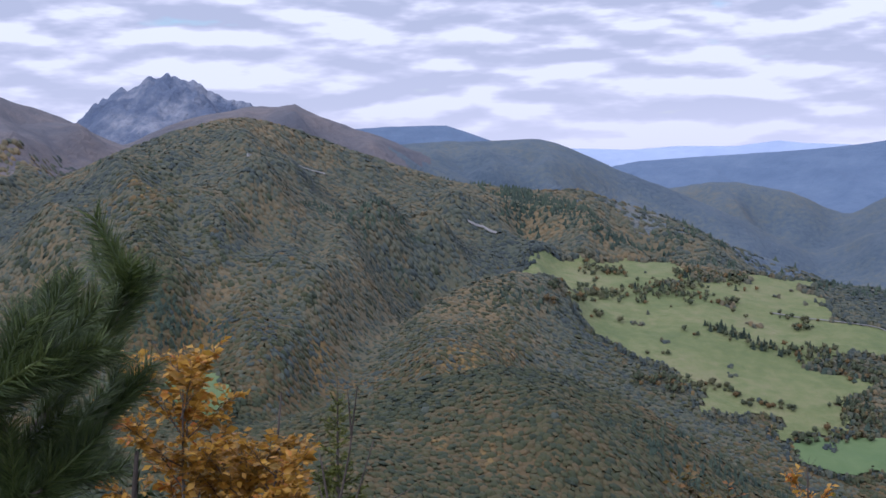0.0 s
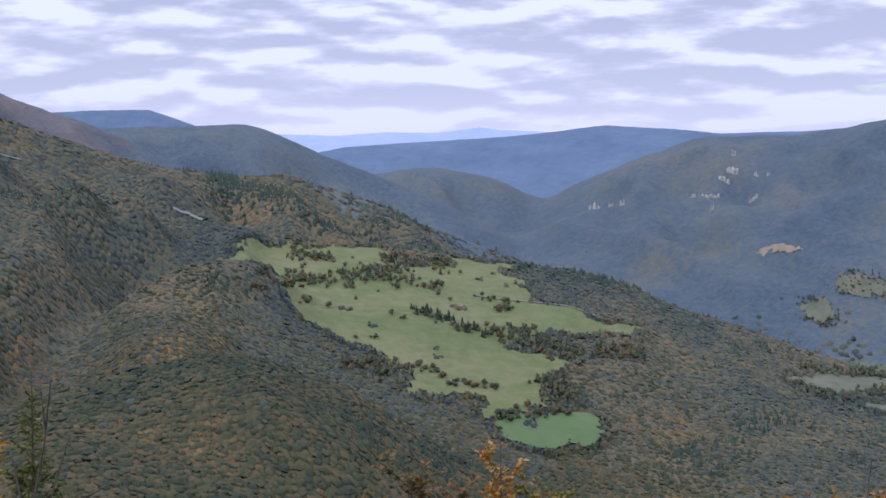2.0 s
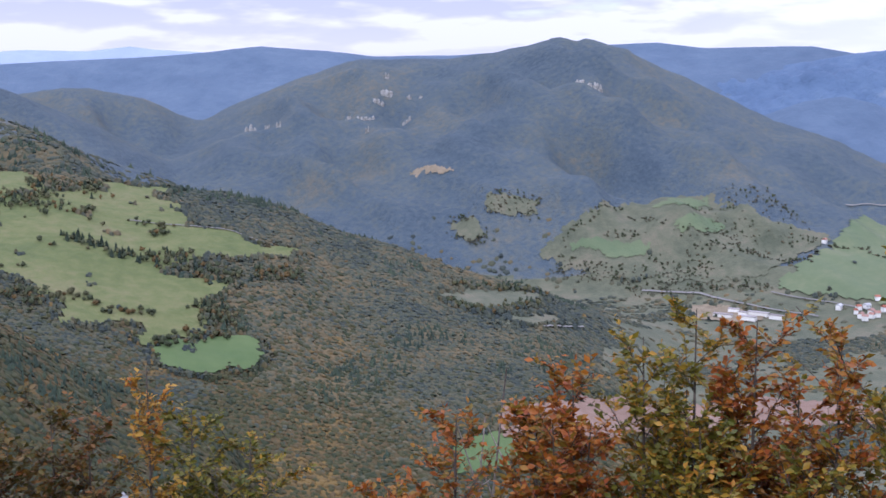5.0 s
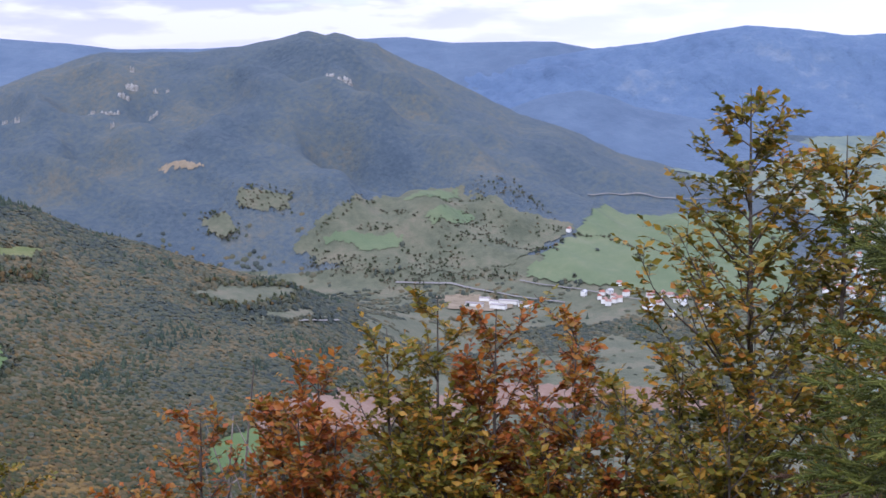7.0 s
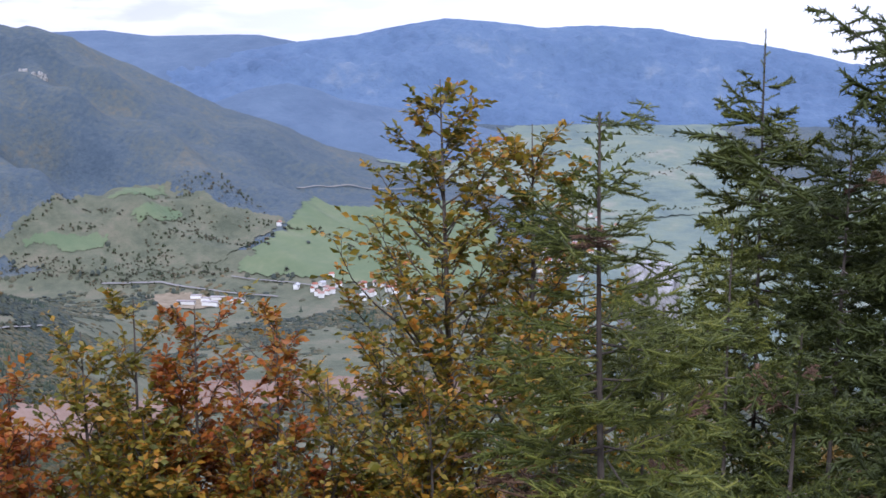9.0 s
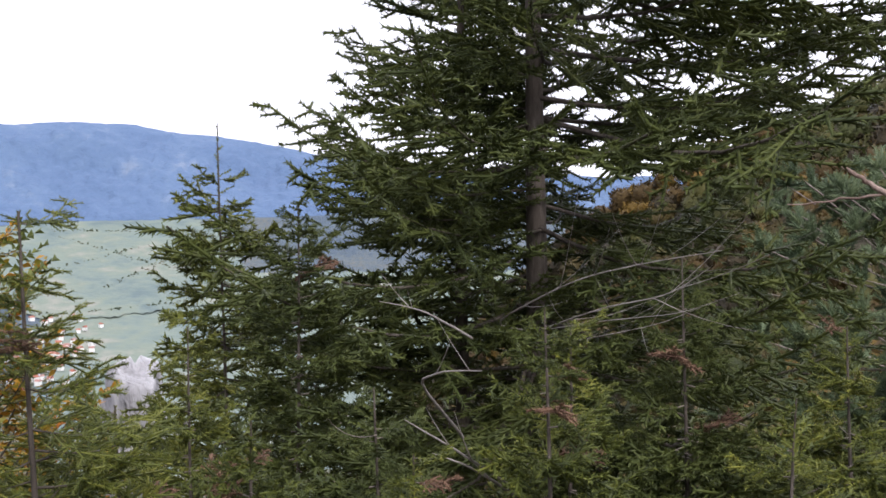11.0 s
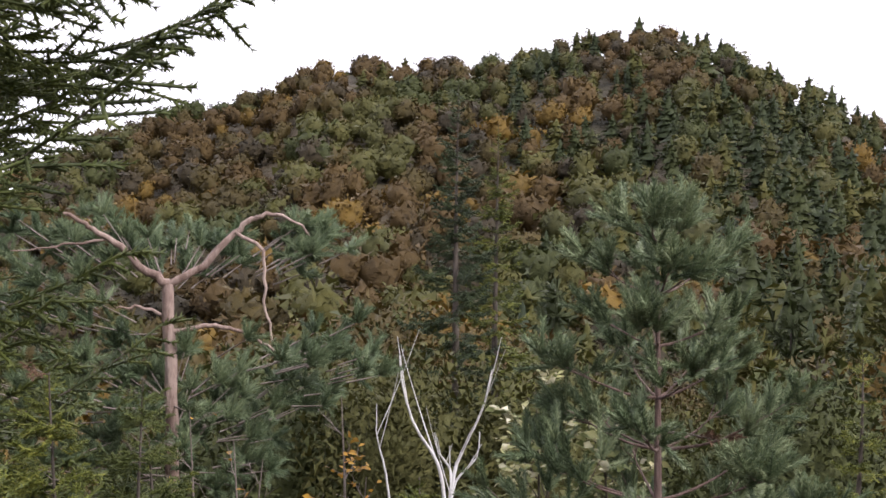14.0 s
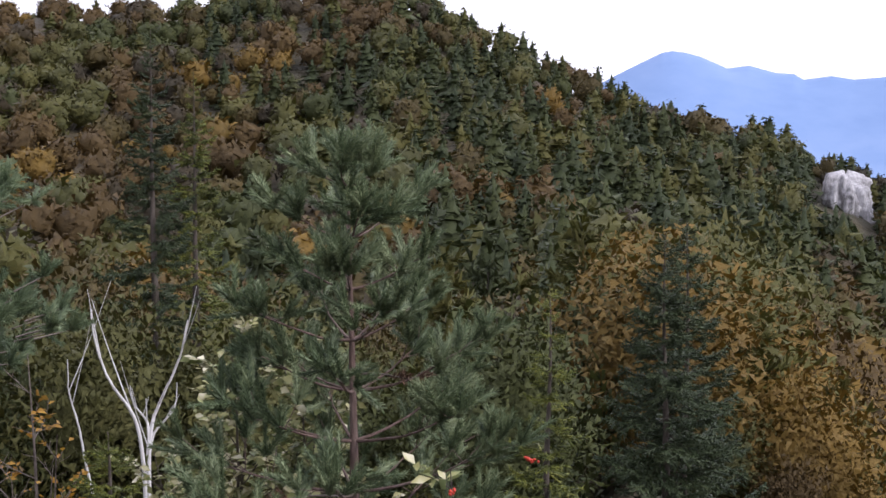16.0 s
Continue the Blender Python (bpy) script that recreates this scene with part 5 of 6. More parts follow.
def build_slope():
    x, y = scatter(64, 140, 34, 480, lambda r: float(np.clip(4.1 + r / 90, 4.6, 6.7)))
    x2, y2 = scatter(130, 138, 150, 335, lambda r: 4.2)
    x, y = np.concatenate([x, x2]), np.concatenate([y, y2])
    r, a = np.hypot(x, y), np.degrees(np.arctan2(x, y))
    keep = canopy_seen(x, y, r, a) & ~((np.abs(a - 133.9) < 1.5) & (r > 264) & (r < 308)) & ~((a > 122) & (r < 52))
    x, y, r, a = x[keep], y[keep], r[keep], a[keep]
    z = height(x, y)
    n = len(x)
    # spruces along the north-east crest and in belts, broadleaves above and below
    belt = wave(x, y, 130, 3) + 0.6 * wave(x, y, 40, 8)
    fir = 0.24 + 0.28 * (a > 116) - 0.6 * (a < 107) + 0.26 * belt - 0.55 * ((a > 123) & (r < 190))
    u = rng.random(n)
    larch = (u > fir) & (u < fir + 0.18) & (a > 98)
    fir = u < fir
    warm = wave(x, y, 90, 6) + 0.9 * (rng.random(n) - 0.5) + 0.15 * (a < 112) + 0.12 + 1.0 * ((a > 124) & (r < 170))
    tone = np.where(larch, "larch", np.where(fir, np.where(rng.random(n) < 0.55, "spruce", "spruce_light"),
                    np.where(warm < -0.35, "moss", np.where(warm < 0.0, "olive", np.where(warm < 0.5, np.where(rng.random(n) < 0.35, "umber", "brown"), np.where(warm < 1.0, "russet", "amber"))))))
    pick = rng.random(n)
    sunny = (a > 125) & (r < 150) & ~fir
    tone = np.where(sunny, np.where(pick < 0.42, "amber", np.where(pick < 0.55, "russet", np.where(pick < 0.75, "larch", "olive"))), tone)
    tall = np.where(fir, 11.5, np.where(larch, 10.5, 8.6)) * (0.6 + 0.65 * rng.random(n)) * np.clip(1.3 - r / 900, 0.78, 1.15) * np.clip(r / 70, 0.55, 1) * np.where((np.abs(a - 133.9) < 2.0) & (r > 245), 0.6, 1)
    heaps = {}
    made = {}
    trunk = mesh_from("trunk", *tube([(0, 0, -0.05), (0, 0, 0.4), (0.01, 0, 0.9)], [0.018, 0.013, 0.004], 5), M_BARK)
    count = 0
    for i in np.argsort(r):
        t = str(tone[i])
        kind = "cone" if t.startswith("spruce") else "larch" if t == "larch" else "leaf"
        close = r[i] < 90 and count < 300
        shapes = {"cone": (CONE_FAR, CONE_NEAR), "larch": (LARCH_FAR, LARCH_NEAR), "leaf": (LEAF_FAR, LEAF_NEAR)}[kind][int(close)]
        if kind == "leaf" and not close and r[i] < 160:
            shapes = LEAF_MID
        k = int(rng.integers(len(shapes)))
        if close:
            key = (t, k)
            if key not in made:
                made[key] = mesh_from("crown", shapes[k][0], shapes[k][1], SLOPE_MATS[t], normals=shapes[k][2])
            name = {"cone": "spruce", "larch": "larch", "leaf": "beech"}[kind]
            label = {"spruce": "dark green spruce on the wooded slope", "spruce_light": "green spruce on the wooded slope", "larch": "yellowing larch among the slope's trees",
                     "olive": "olive green beech on the slope", "moss": "dull green beech on the slope", "umber": "dark brown half-bare beech on the slope", "brown": "brown-leaved autumn beech on the slope", "russet": "russet autumn beech on the slope", "amber": "golden orange autumn beech on the slope"}[t]
            ob = thing(name, (x[i], y[i], z[i] - 0.1), label, "tree", "trees on the slope")
            ob.rotation_euler = (0, 0, rng.random() * 6.28)
            ob.scale = (tall[i] * (0.85 + 0.3 * rng.random()),) * 2 + (tall[i],)
            part_mesh("trunk", trunk, ob)
            part_mesh("crown", made[key], ob)
            count += 1
        else:
            V, F, Nn = shapes[k]
            c, s = math.cos(i * 1.3), math.sin(i * 1.3)
            w = tall[i] * (0.9 + 0.3 * rng.random())
            W = np.stack([x[i] + w * (c * V[:, 0] - s * V[:, 1]), y[i] + w * (s * V[:, 0] + c * V[:, 1]), z[i] - 0.2 + tall[i] * V[:, 2]], 1)
            heaps.setdefault(t, Heap()).add(W, F, np.stack([c * Nn[:, 0] - s * Nn[:, 1], s * Nn[:, 0] + c * Nn[:, 1], Nn[:, 2]], 1))
    words = {"umber": "dark brown half-bare beeches", "moss": "dull green beeches", "olive": "olive green beeches", "brown": "brown autumn beeches", "russet": "russet autumn beeches", "amber": "golden autumn trees", "larch": "yellowing larches", "spruce": "dark spruces", "spruce_light": "green spruces"}
    for t, hp in heaps.items():
        tagged(new("slope_woodland", hp.mesh("slope_woodland", SLOPE_MATS[t])), words[t] + " covering the steep hillside", "trees", kind="stuff")


build_slope()

# ---- look-out: the plants round the camera, from west to east ----
bough_pine((-1.75, 2.55, 476.6), [
    [(-0.98, 3.02, 479.28), (-0.88, 3.16, 479.4), (-0.79, 3.29, 479.53), (-0.72, 3.36, 479.64), (-0.68, 3.42, 479.74)],
    [(-0.96, 2.97, 479.43), (-0.88, 3.11, 479.53), (-0.82, 3.18, 479.59), (-0.79, 3.24, 479.65)],
    [(-1.0, 3.17, 479.2), (-0.89, 3.31, 479.31), (-0.81, 3.44, 479.38), (-0.75, 3.51, 479.44)],
    [(-0.95, 2.87, 479.5), (-0.87, 2.95, 479.55), (-0.81, 3.02, 479.58), (-0.77, 3.09, 479.58)],
    [(-0.96, 2.98, 479.21), (-0.87, 3.06, 479.3), (-0.81, 3.13, 479.33), (-0.76, 3.2, 479.33)]], "pine with long deep green needles on upswept boughs", 3)
spruce((-1.16, 2.8, 476.9), 480.2, 0.5, "dark spruce beside the young pine", 5, FINE_BOUGHS, M_SPRUCE_DARK, whorl=0.35, gaps=0.2)
spruce((-0.62, 3.0, 476.8), 479.42, 0.9, "small dark spruce under the pine boughs", 6, CLOSE_BOUGHS, M_SPRUCE_DEEP, whorl=0.12, foot=478.6)
leafy("beech_sapling", (-2.5, 13.2, 471.6), 478.15, 1.15, "golden orange beech sapling on the steep slope", 8, M_GOLD, 0.10, 5, 26, 15, 10, low=0.5, power=0.4, bare_top=0.05)
spruce((-2.28, 28.36, 464.6), 475.24, 1.7, "thin young spruce with an open crown", 12, OPEN_BOUGHS, M_SPRUCE, whorl=0.42, gaps=0.0, leader=0.9, power=0.9, foot=470.5, droop=0.15)
dead_branches("dead_sapling", (-2.3, 20.3, 468.3), [(-2.47, 20.3, 476.4), (-2.1, 20.3, 475.6), (-1.9, 20.4, 475.3)], "bare brown dead sapling", M_BARK, 0.06, 4, 5)
dead_branches("dead_sapling", (-1.45, 20.4, 468.3), [(-1.33, 20.4, 476.45), (-1.1, 20.5, 475.6)], "bare grey dead sapling beside a spruce", M_BARK, 0.045, 9, 5)
for k, (x, y, top, mat, label) in enumerate((
        (0.64, 13.4, 476.15, M_BROWN_LEAF, "brown beech shrub below the look-out"), (1.0, 13.4, 476.15, M_BEECH, "olive beech shrub below the look-out"),
        (1.35, 13.35, 476.15, M_BROWN_LEAF, "brown beech shrub below the look-out"), (1.96, 13.3, 476.3, M_BROWN_LEAF, "brown-red beech shrub below the look-out"),
        (2.6, 13.2, 476.7, M_BROWN_LEAF, "brown beech shrub below the look-out"), (2.95, 13.1, 476.5, M_BROWN_LEAF, "brown-red beech shrub below the look-out"), (3.9, 12.9, 476.5, M_BEECH, "olive beech shrub below the look-out"),
        (4.4, 12.7, 476.2, M_BEECH, "olive beech shrub below the look-out"))):
    leafy("beech_shrub", (x, y, ground_z(x, y) - 0.05), top, 0.75, label, 40 + k, mat, 0.07, 4, 16, 12, 8, low=0.55, power=0.4, category="shrub", group="shrubs below the look-out")
leafy("birch_sapling", (3.5, 13.0, 471.4), 476.95, 0.5, "slim yellow-green birch sapling", 51, M_GOLD, 0.07, 2, 22, 8, 7, rise=1.6, low=0.5, bare_top=0.05)
for k, (x, y, top, sp, mat, label) in enumerate((
        (4.65, 8.8, 477.35, 0.7, M_RUSSET, "russet beech shrub with bare twigs"), (5.15, 8.5, 477.45, 0.65, M_RUSSET, "rust-red beech shrub on the edge"),
        (5.4, 8.35, 477.75, 0.6, M_RUSSET, "bright russet beech shrub on the edge"), (5.83, 8.05, 478.0, 0.6, M_BEECH, "gold and olive beech shrub on the edge"), (6.13, 7.84, 478.22, 0.5, M_BEECH, "gold beech shrub on the edge"),
        (6.45, 7.58, 478.15, 0.55, M_RUSSET, "rust-red beech shrub with open twigs"), (6.87, 7.2, 478.05, 0.5, M_RUSSET, "orange beech shrub on the edge"),
        (6.67, 7.4, 477.7, 0.6, M_RUSSET, "orange beech shrub on the edge"), (7.15, 6.95, 477.6, 0.75, M_BEECH, "olive beech shrub on the edge"), (5.85, 7.4, 477.5, 0.75, M_BEECH, "gold and olive beech shrub on the edge"),
        (6.4, 6.9, 477.3, 0.75, M_BEECH, "olive beech shrub on the edge"), (8.2, 6.6, 477.9, 0.9, M_BEECH, "olive beech shrub at the foot of a beech"), (7.7, 6.9, 477.8, 0.8, M_BEECH, "olive beech shrub at the foot of a beech"), (8.9, 5.9, 478.2, 1.0, M_BEECH, "olive beech shrub at the foot of a beech"), (7.4, 6.2, 477.6, 0.8, M_BEECH, "olive beech shrub on the edge"))):
    leafy("beech_shrub", (x, y, ground_z(x, y) - 0.05), top, sp, label, 60 + k, mat, 0.066, 4, 16, 11, 8, low=0.5, power=0.5, rise=1.2, category="shrub", group="shrubs on the edge")
dead_branches("dead_sapling", (6.7, 11.6, 471.5), [(6.75, 11.63, 476.9), (6.55, 11.7, 476.4), (6.9, 11.6, 476.3)], "thin bare sapling among the shrubs", M_TWIG, 0.028, 21, 6)
# the tall beech
leafy("beech", (8.56, 6.97, 472.6), 479.75, 3.2, "open-crowned beech turning olive, gold and orange", 71, M_BEECH, 0.080, 1, 64, 17, 8, rise=0.85, low=0.30, thin=1.2, power=1.0)
leafy("beech", (8.95, 6.45, 472.6), 479.4, 1.9, "slender beech turning gold beside a larger one", 72, M_BEECH, 0.082, 1, 40, 14, 9, rise=1.0, low=0.4, thin=1.1, power=0.85)
# spruces
spruce((9.97, 4.95, 472.7), 480.16, 2.0, "young spruce with a long bare leader", 81, FINE_BOUGHS, M_SPRUCE, whorl=0.27, leader=0.7, gaps=0.12, foot=476.0, trunk_r=0.035)
spruce((3.95, 2.48, 475.55), 479.80, 0.9, "young spruce with pale green shoots", 82, CLOSE_BOUGHS, M_SPRUCE, whorl=0.18, leader=0.3, power=0.75, foot=478.0, lean=(-0.07, 0.06), dry=2, trunk_r=0.028)
spruce((9.97, 2.39, 473.7), 485.6, 3.3, "large old spruce with dead inner twigs", 83, FINE_BOUGHS, M_SPRUCE_DARK, foot=477.3, high=9.4, skew=(168, 0.65), skew_from=479.7, whorl=0.25, bare=0.0, gaps=0.35, droop=0.06, dry=0, power=0.45, trunk_r=0.14)
spruce((10.35, 3.05, 473.4), 483.4, 1.9, "spruce growing close beside an older one", 84, FINE_BOUGHS, M_SPRUCE_DARK, foot=477.5, high=9.2, whorl=0.34, bare=0.0, gaps=0.2, droop=0.1, dry=0, power=0.6, trunk_r=0.10)
for k, (x, y, top, rad, mat) in enumerate((
        (5.39, 2.53, 478.85, 0.95, M_SPRUCE), (5.63, 1.91, 478.7, 0.9, M_SPRUCE), (5.56, 3.27, 478.85, 0.9, M_SPRUCE), (6.28, 1.47, 479.25, 1.0, M_SPRUCE), (7.44, 0.14, 479.05, 1.0, M_SPRUCE),
        (4.24, 2.56, 478.65, 0.6, M_SPRUCE), (4.78, 1.23, 478.75, 0.6, M_SPRUCE), (7.76, 3.34, 479.65, 1.2, M_SPRUCE_DARK), (6.78, 1.48, 479.1, 1.0, M_SPRUCE), (6.0, 2.2, 478.9, 1.0, M_SPRUCE_DARK), (8.4, 1.1, 479.3, 1.3, M_SPRUCE_DARK),
        (6.9, 3.6, 479.0, 1.1, M_SPRUCE), (6.44, 0.36, 478.85, 0.9, M_SPRUCE), (8.0, -0.3, 478.9, 1.0, M_SPRUCE_DARK))):
    spruce((x, y, ground_z(x, y) - 0.05), top, rad, "bushy young spruce with fresh green boughs" if mat is M_SPRUCE else "shaded young spruce in the thicket", 90 + k, FINE_BOUGHS, mat, whorl=0.22, leader=0.25, dry=4, bare=0.1, trunk_r=0.03, foot=top - 1.7, group="young spruces", wood_mat=M_TWIG)
bare_wood("dead_branch", (6.6, 1.6, 478.1), [
    [(6.6, 1.6, 478.1), (6.45, 1.62, 478.33), (6.22, 1.72, 478.49), (5.97, 1.86, 478.67), (5.72, 1.96, 478.82)], [(6.6, 1.6, 478.1), (6.44, 1.65, 478.33), (6.19, 1.82, 478.52), (6.05, 1.94, 478.6)],
    [(6.4, 1.9, 478.6), (5.74, 1.91, 478.99), (5.59, 1.74, 479.06), (5.53, 1.56, 479.08)], [(7.16, 2.07, 478.96), (6.89, 2.26, 479.14), (6.63, 2.4, 479.21)]], "bare grey dead branches in the spruce thicket", M_DRY_TWIG, 0.009, 31)
bare_wood("dead_branch", (9.9, 2.35, 478.6), [
    [(9.9, 2.35, 478.6), (8.72, 2.41, 478.81), (7.87, 1.67, 479.21), (7.55, 1.23, 479.34), (7.4, 0.79, 479.43)], [(9.9, 2.35, 478.6), (8.61, 2.05, 478.8), (7.91, 1.51, 479.05), (7.57, 1.08, 479.17), (7.4, 0.85, 479.34)],
    [(9.9, 2.35, 478.6), (8.61, 2.05, 478.8), (7.92, 1.45, 478.98), (7.58, 1.02, 479.07), (7.41, 0.7, 479.21)], [(9.9, 2.35, 478.5), (8.6, 2.08, 478.69), (7.9, 1.54, 478.88), (7.56, 1.14, 479.01), (7.39, 0.9, 479.13)]], "long bare grey twigs of a spruce", M_DRY_TWIG, 0.0055, 33, "dead wood", 7)


# ---- the forked pine ----
def forked_pine():
    g = np.random.default_rng(5)
    base = np.array((14.43, -0.77, 473.4))
    tree = thing("pine", base, "old pine with a reddish forked trunk and bare limbs", "tree")

    def limb(name, pts, r0, r1, label=""):
        p = np.array(pts) - base
        t = np.linspace(0, 1, len(p))
        u = np.linspace(0, 1, 4 * len(p))
        q = np.stack([np.interp(u, t, p[:, k]) for k in range(3)], 1)
        q[1:-1] = 0.25 * q[:-2] + 0.5 * q[1:-1] + 0.25 * q[2:]
        q = q + 0.012 * g.normal(size=q.shape)
        part_mesh(name, mesh_from(name, *tube(q, np.linspace(r0, r1, len(q)), 8), M_PINE_BARK, True), tree, label)

    limb("trunk", [(14.43, -0.77, 473.4), (14.45, -0.81, 476.23), (14.43, -0.77, 477.85), (14.43, -0.75, 479.00)], 0.085, 0.058, "reddish flaking trunk")
    limb("limb", [(14.43, -0.75, 478.98), (14.44, -0.48, 479.16), (14.45, -0.17, 479.46), (14.45, 0.05, 479.59), (14.45, 0.28, 479.73)], 0.05, 0.018)
    limb("limb", [(14.43, -0.75, 478.98), (14.40, -1.08, 479.14), (14.37, -1.45, 479.52), (14.35, -1.61, 479.66), (14.33, -1.80, 479.72), (14.29, -1.99, 479.66), (14.29, -2.21, 479.48)], 0.045, 0.010)
    limb("limb", [(14.43, -0.80, 478.49), (14.40, -1.18, 478.55), (14.35, -1.51, 478.49), (14.33, -1.83, 478.28)], 0.028, 0.014)
    limb("limb", [(14.37, -1.45, 479.52), (14.29, -1.74, 479.33), (14.27, -1.72, 478.82), (14.27, -1.81, 478.38)], 0.022, 0.012)
    limb("limb", [(14.43, -0.73, 478.65), (14.40, -0.43, 478.76), (14.40, -0.21, 478.73)], 0.022, 0.008)
    limb("limb", [(14.45, -0.17, 479.46), (14.50, 0.32, 479.38), (14.50, 0.81, 479.33)], 0.016, 0.006)
    A, B, wood = [], [], Heap()
    # tufted boughs behind and below the bare limbs
    for c, s, n in (((15.15, 0.54, 478.60), (0.9, 0.9, 0.55), 150), ((14.93, -0.32, 477.85), (0.9, 1.1, 0.45), 170), ((15.26, -1.08, 479.25), (0.8, 1.3, 0.35), 130), ((14.72, -2.26, 479.41), (0.5, 0.4, 0.22), 60),
                    ((15.04, -1.61, 477.52), (0.9, 0.9, 0.4), 130), ((15.37, 0.22, 479.46), (0.6, 0.9, 0.3), 80), ((14.72, 0.32, 477.09), (0.8, 1.0, 0.35), 110), ((14.61, -2.48, 478.17), (0.8, 0.7, 0.4), 90), ((14.05, -0.75, 477.2), (0.5, 1.0, 0.35), 90), ((14.1, 0.5, 477.9), (0.5, 0.7, 0.4), 80)):
        c = np.array(c)
        root = np.array([14.45, -0.77, min(c[2], 479.0)])
        for k in range(int(0.26 * n)):
            # a whorl of brushes at the end of each twig
            p = c + g.normal(size=3) * s * 0.5
            for j in range(8):
                d = unit(unit(p - root) * 0.6 + g.normal(size=3) * 0.6 + [0, 0, 0.6])
                A.append(p - base), B.append(p - base + d * (0.15 + 0.13 * g.random()))
            q = p + unit(root - p) * 0.35 - [0, 0, 0.1]
            wood.add(*tube(np.stack([q, p]) - base, [0.010, 0.005], 4))
    tagged(part_mesh("wood", wood.mesh("wood", M_TWIG), tree), kind="stuff")
    tagged(part_mesh("crown", Heap().add(*feathers(np.array(A), np.array(B), 0.016, 0.046, 0.045, g, 7, 0.85, 0.85, 0.4)).mesh("crown", M_PINE_OLD), tree), kind="stuff")


forked_pine()
# ---- shrubs and young trees to the south-east ----
bare_wood("dead_bush", (14.17, -3.68, 474.0), [
    [(14.17, -3.68, 474.0), (14.18, -3.68, 476.53), (14.2, -3.59, 477.06), (14.26, -3.35, 477.39), (14.29, -3.21, 477.82), (14.3, -3.18, 478.19)],
    [(14.17, -3.70, 474.0), (14.17, -3.71, 476.53), (14.16, -3.75, 476.96), (14.12, -3.92, 477.33), (14.07, -4.06, 477.64), (14.05, -4.14, 478.04)],
    [(14.22, -3.60, 474.0), (14.32, -3.09, 476.53), (14.33, -3.03, 476.96), (14.35, -2.94, 477.33), (14.35, -2.94, 477.67)],
    [(14.17, -3.71, 476.6), (14.17, -3.73, 476.96), (14.2, -3.58, 477.15), (14.21, -3.55, 477.36)],
    [(14.17, -3.71, 476.5), (14.16, -3.76, 476.84), (14.09, -4.0, 477.08), (14.09, -4.02, 477.37)],
    [(14.17, -3.69, 474.0), (14.16, -3.72, 476.6), (14.15, -3.70, 477.22)]], "bleached white dead bush with bare stems", M_BLEACHED, 0.021, 41, "dead shrub", 2)
leafy("whitebeam", (11.85, -3.9, 474.5), 478.2, 0.95, "pale silvery-leaved shrub on the edge", 101, M_PALE_LEAF, 0.11, 5, 15, 8, 6, category="shrub")
leafy("whitebeam", (11.2, -4.3, 474.6), 478.1, 0.8, "pale silvery-leaved shrub beside the pine", 102, M_PALE_LEAF, 0.11, 4, 13, 8, 6, category="shrub")
leafy("whitebeam", (8.4, -4.35, 475.1), 477.7, 0.5, "low pale-leaved shrub with red berries", 103, M_PALE_LEAF, 0.12, 2, 6, 4, 4, category="shrub")
leafy("sapling", (11.4, -1.15, 474.5), 477.9, 0.7, "thin shrub with few yellow leaves", 104, M_GOLD, 0.09, 5, 9, 6, 2, wood_mat=M_TWIG, category="shrub", bare_top=0.3)
leafy("sapling", (12.25, -2.2, 474.6), 478.1, 0.6, "thin shrub with few yellow leaves", 105, M_GOLD, 0.08, 4, 9, 6, 3, wood_mat=M_TWIG, category="shrub", bare_top=0.2)
leafy("sapling", (12.4, -0.85, 474.1), 478.0, 0.7, "bare twiggy brown shrub", 106, M_GOLD, 0.07, 5, 10, 7, 1, wood_mat=M_TWIG, category="shrub", bare_top=0.8)
spruce((8.22, -1.93, 475.4), 478.25, 0.6, "small fresh green spruce", 111, FINE_BOUGHS, M_SPRUCE, whorl=0.2, leader=0.2, foot=476.8)
spruce((9.5, -0.4, 475.0), 478.3, 0.9, "small fresh green spruce under the pine", 112, FINE_BOUGHS, M_SPRUCE, whorl=0.24, leader=0.2, foot=476.6)
pine((10.06, -4.31, 474.8), 479.78, 1.75, "young pine with a straight trunk and blue-green needles", 17, M_PINE, 0.050, 0.016, 7, 0.9, 10, 0.22, trunk_r=0.06, density=0.85, tuft=0.26, out=0.52, dry=2, bark=M_PINE_TRUNK)
spruce((21.26, -15.73, 470.7), 478.05, 1.9, "dark young spruce on the slope", 121, COARSE_BOUGHS, M_SPRUCE_DEEP, whorl=0.26, leader=0.35)
spruce((37.14, -9.9, 468.6), 482.9, 2.4, "tall slim dark spruce on the slope", 122, COARSE_BOUGHS, M_SPRUCE_DEEP, whorl=0.5, leader=0.7, gaps=0.15)
spruce((38.76, -11.56, 468.1), 481.9, 2.2, "tall slim spruce on the slope", 123, COARSE_BOUGHS, M_SPRUCE, whorl=0.5, leader=0.7, gaps=0.15)
spruce((17.43, -10.69, 472.3), 477.7, 0.85, "thin young larch on the slope", 124, COARSE_BOUGHS, M_SPRUCE, whorl=0.3, leader=0.4, gaps=0.3)
spruce((25.4, -19.4, 469.4), 478.0, 2.2, "dark spruce on the slope", 125, COARSE_BOUGHS, M_SPRUCE_DEEP, whorl=0.4, leader=0.4)


def berries(centre, n, seed):
    g = np.random.default_rng(seed)
    ob = thing("berry_cluster", centre, "small cluster of red berries on a shrub", "berries")
    bm = bmesh.new()
    bmesh.ops.create_icosphere(bm, subdivisions=2, radius=0.011)
    first_berry = part("berry", bm, M_BERRY, ob)
    for k in range(n - 1):
        b = part_mesh("berry", first_berry.data, ob)
        b.location = g.normal(size=3) * 0.022


berries((8.99, -5.33, 477.5), 16, 1)
berries((8.3, -4.3, 477.55), 9, 2)


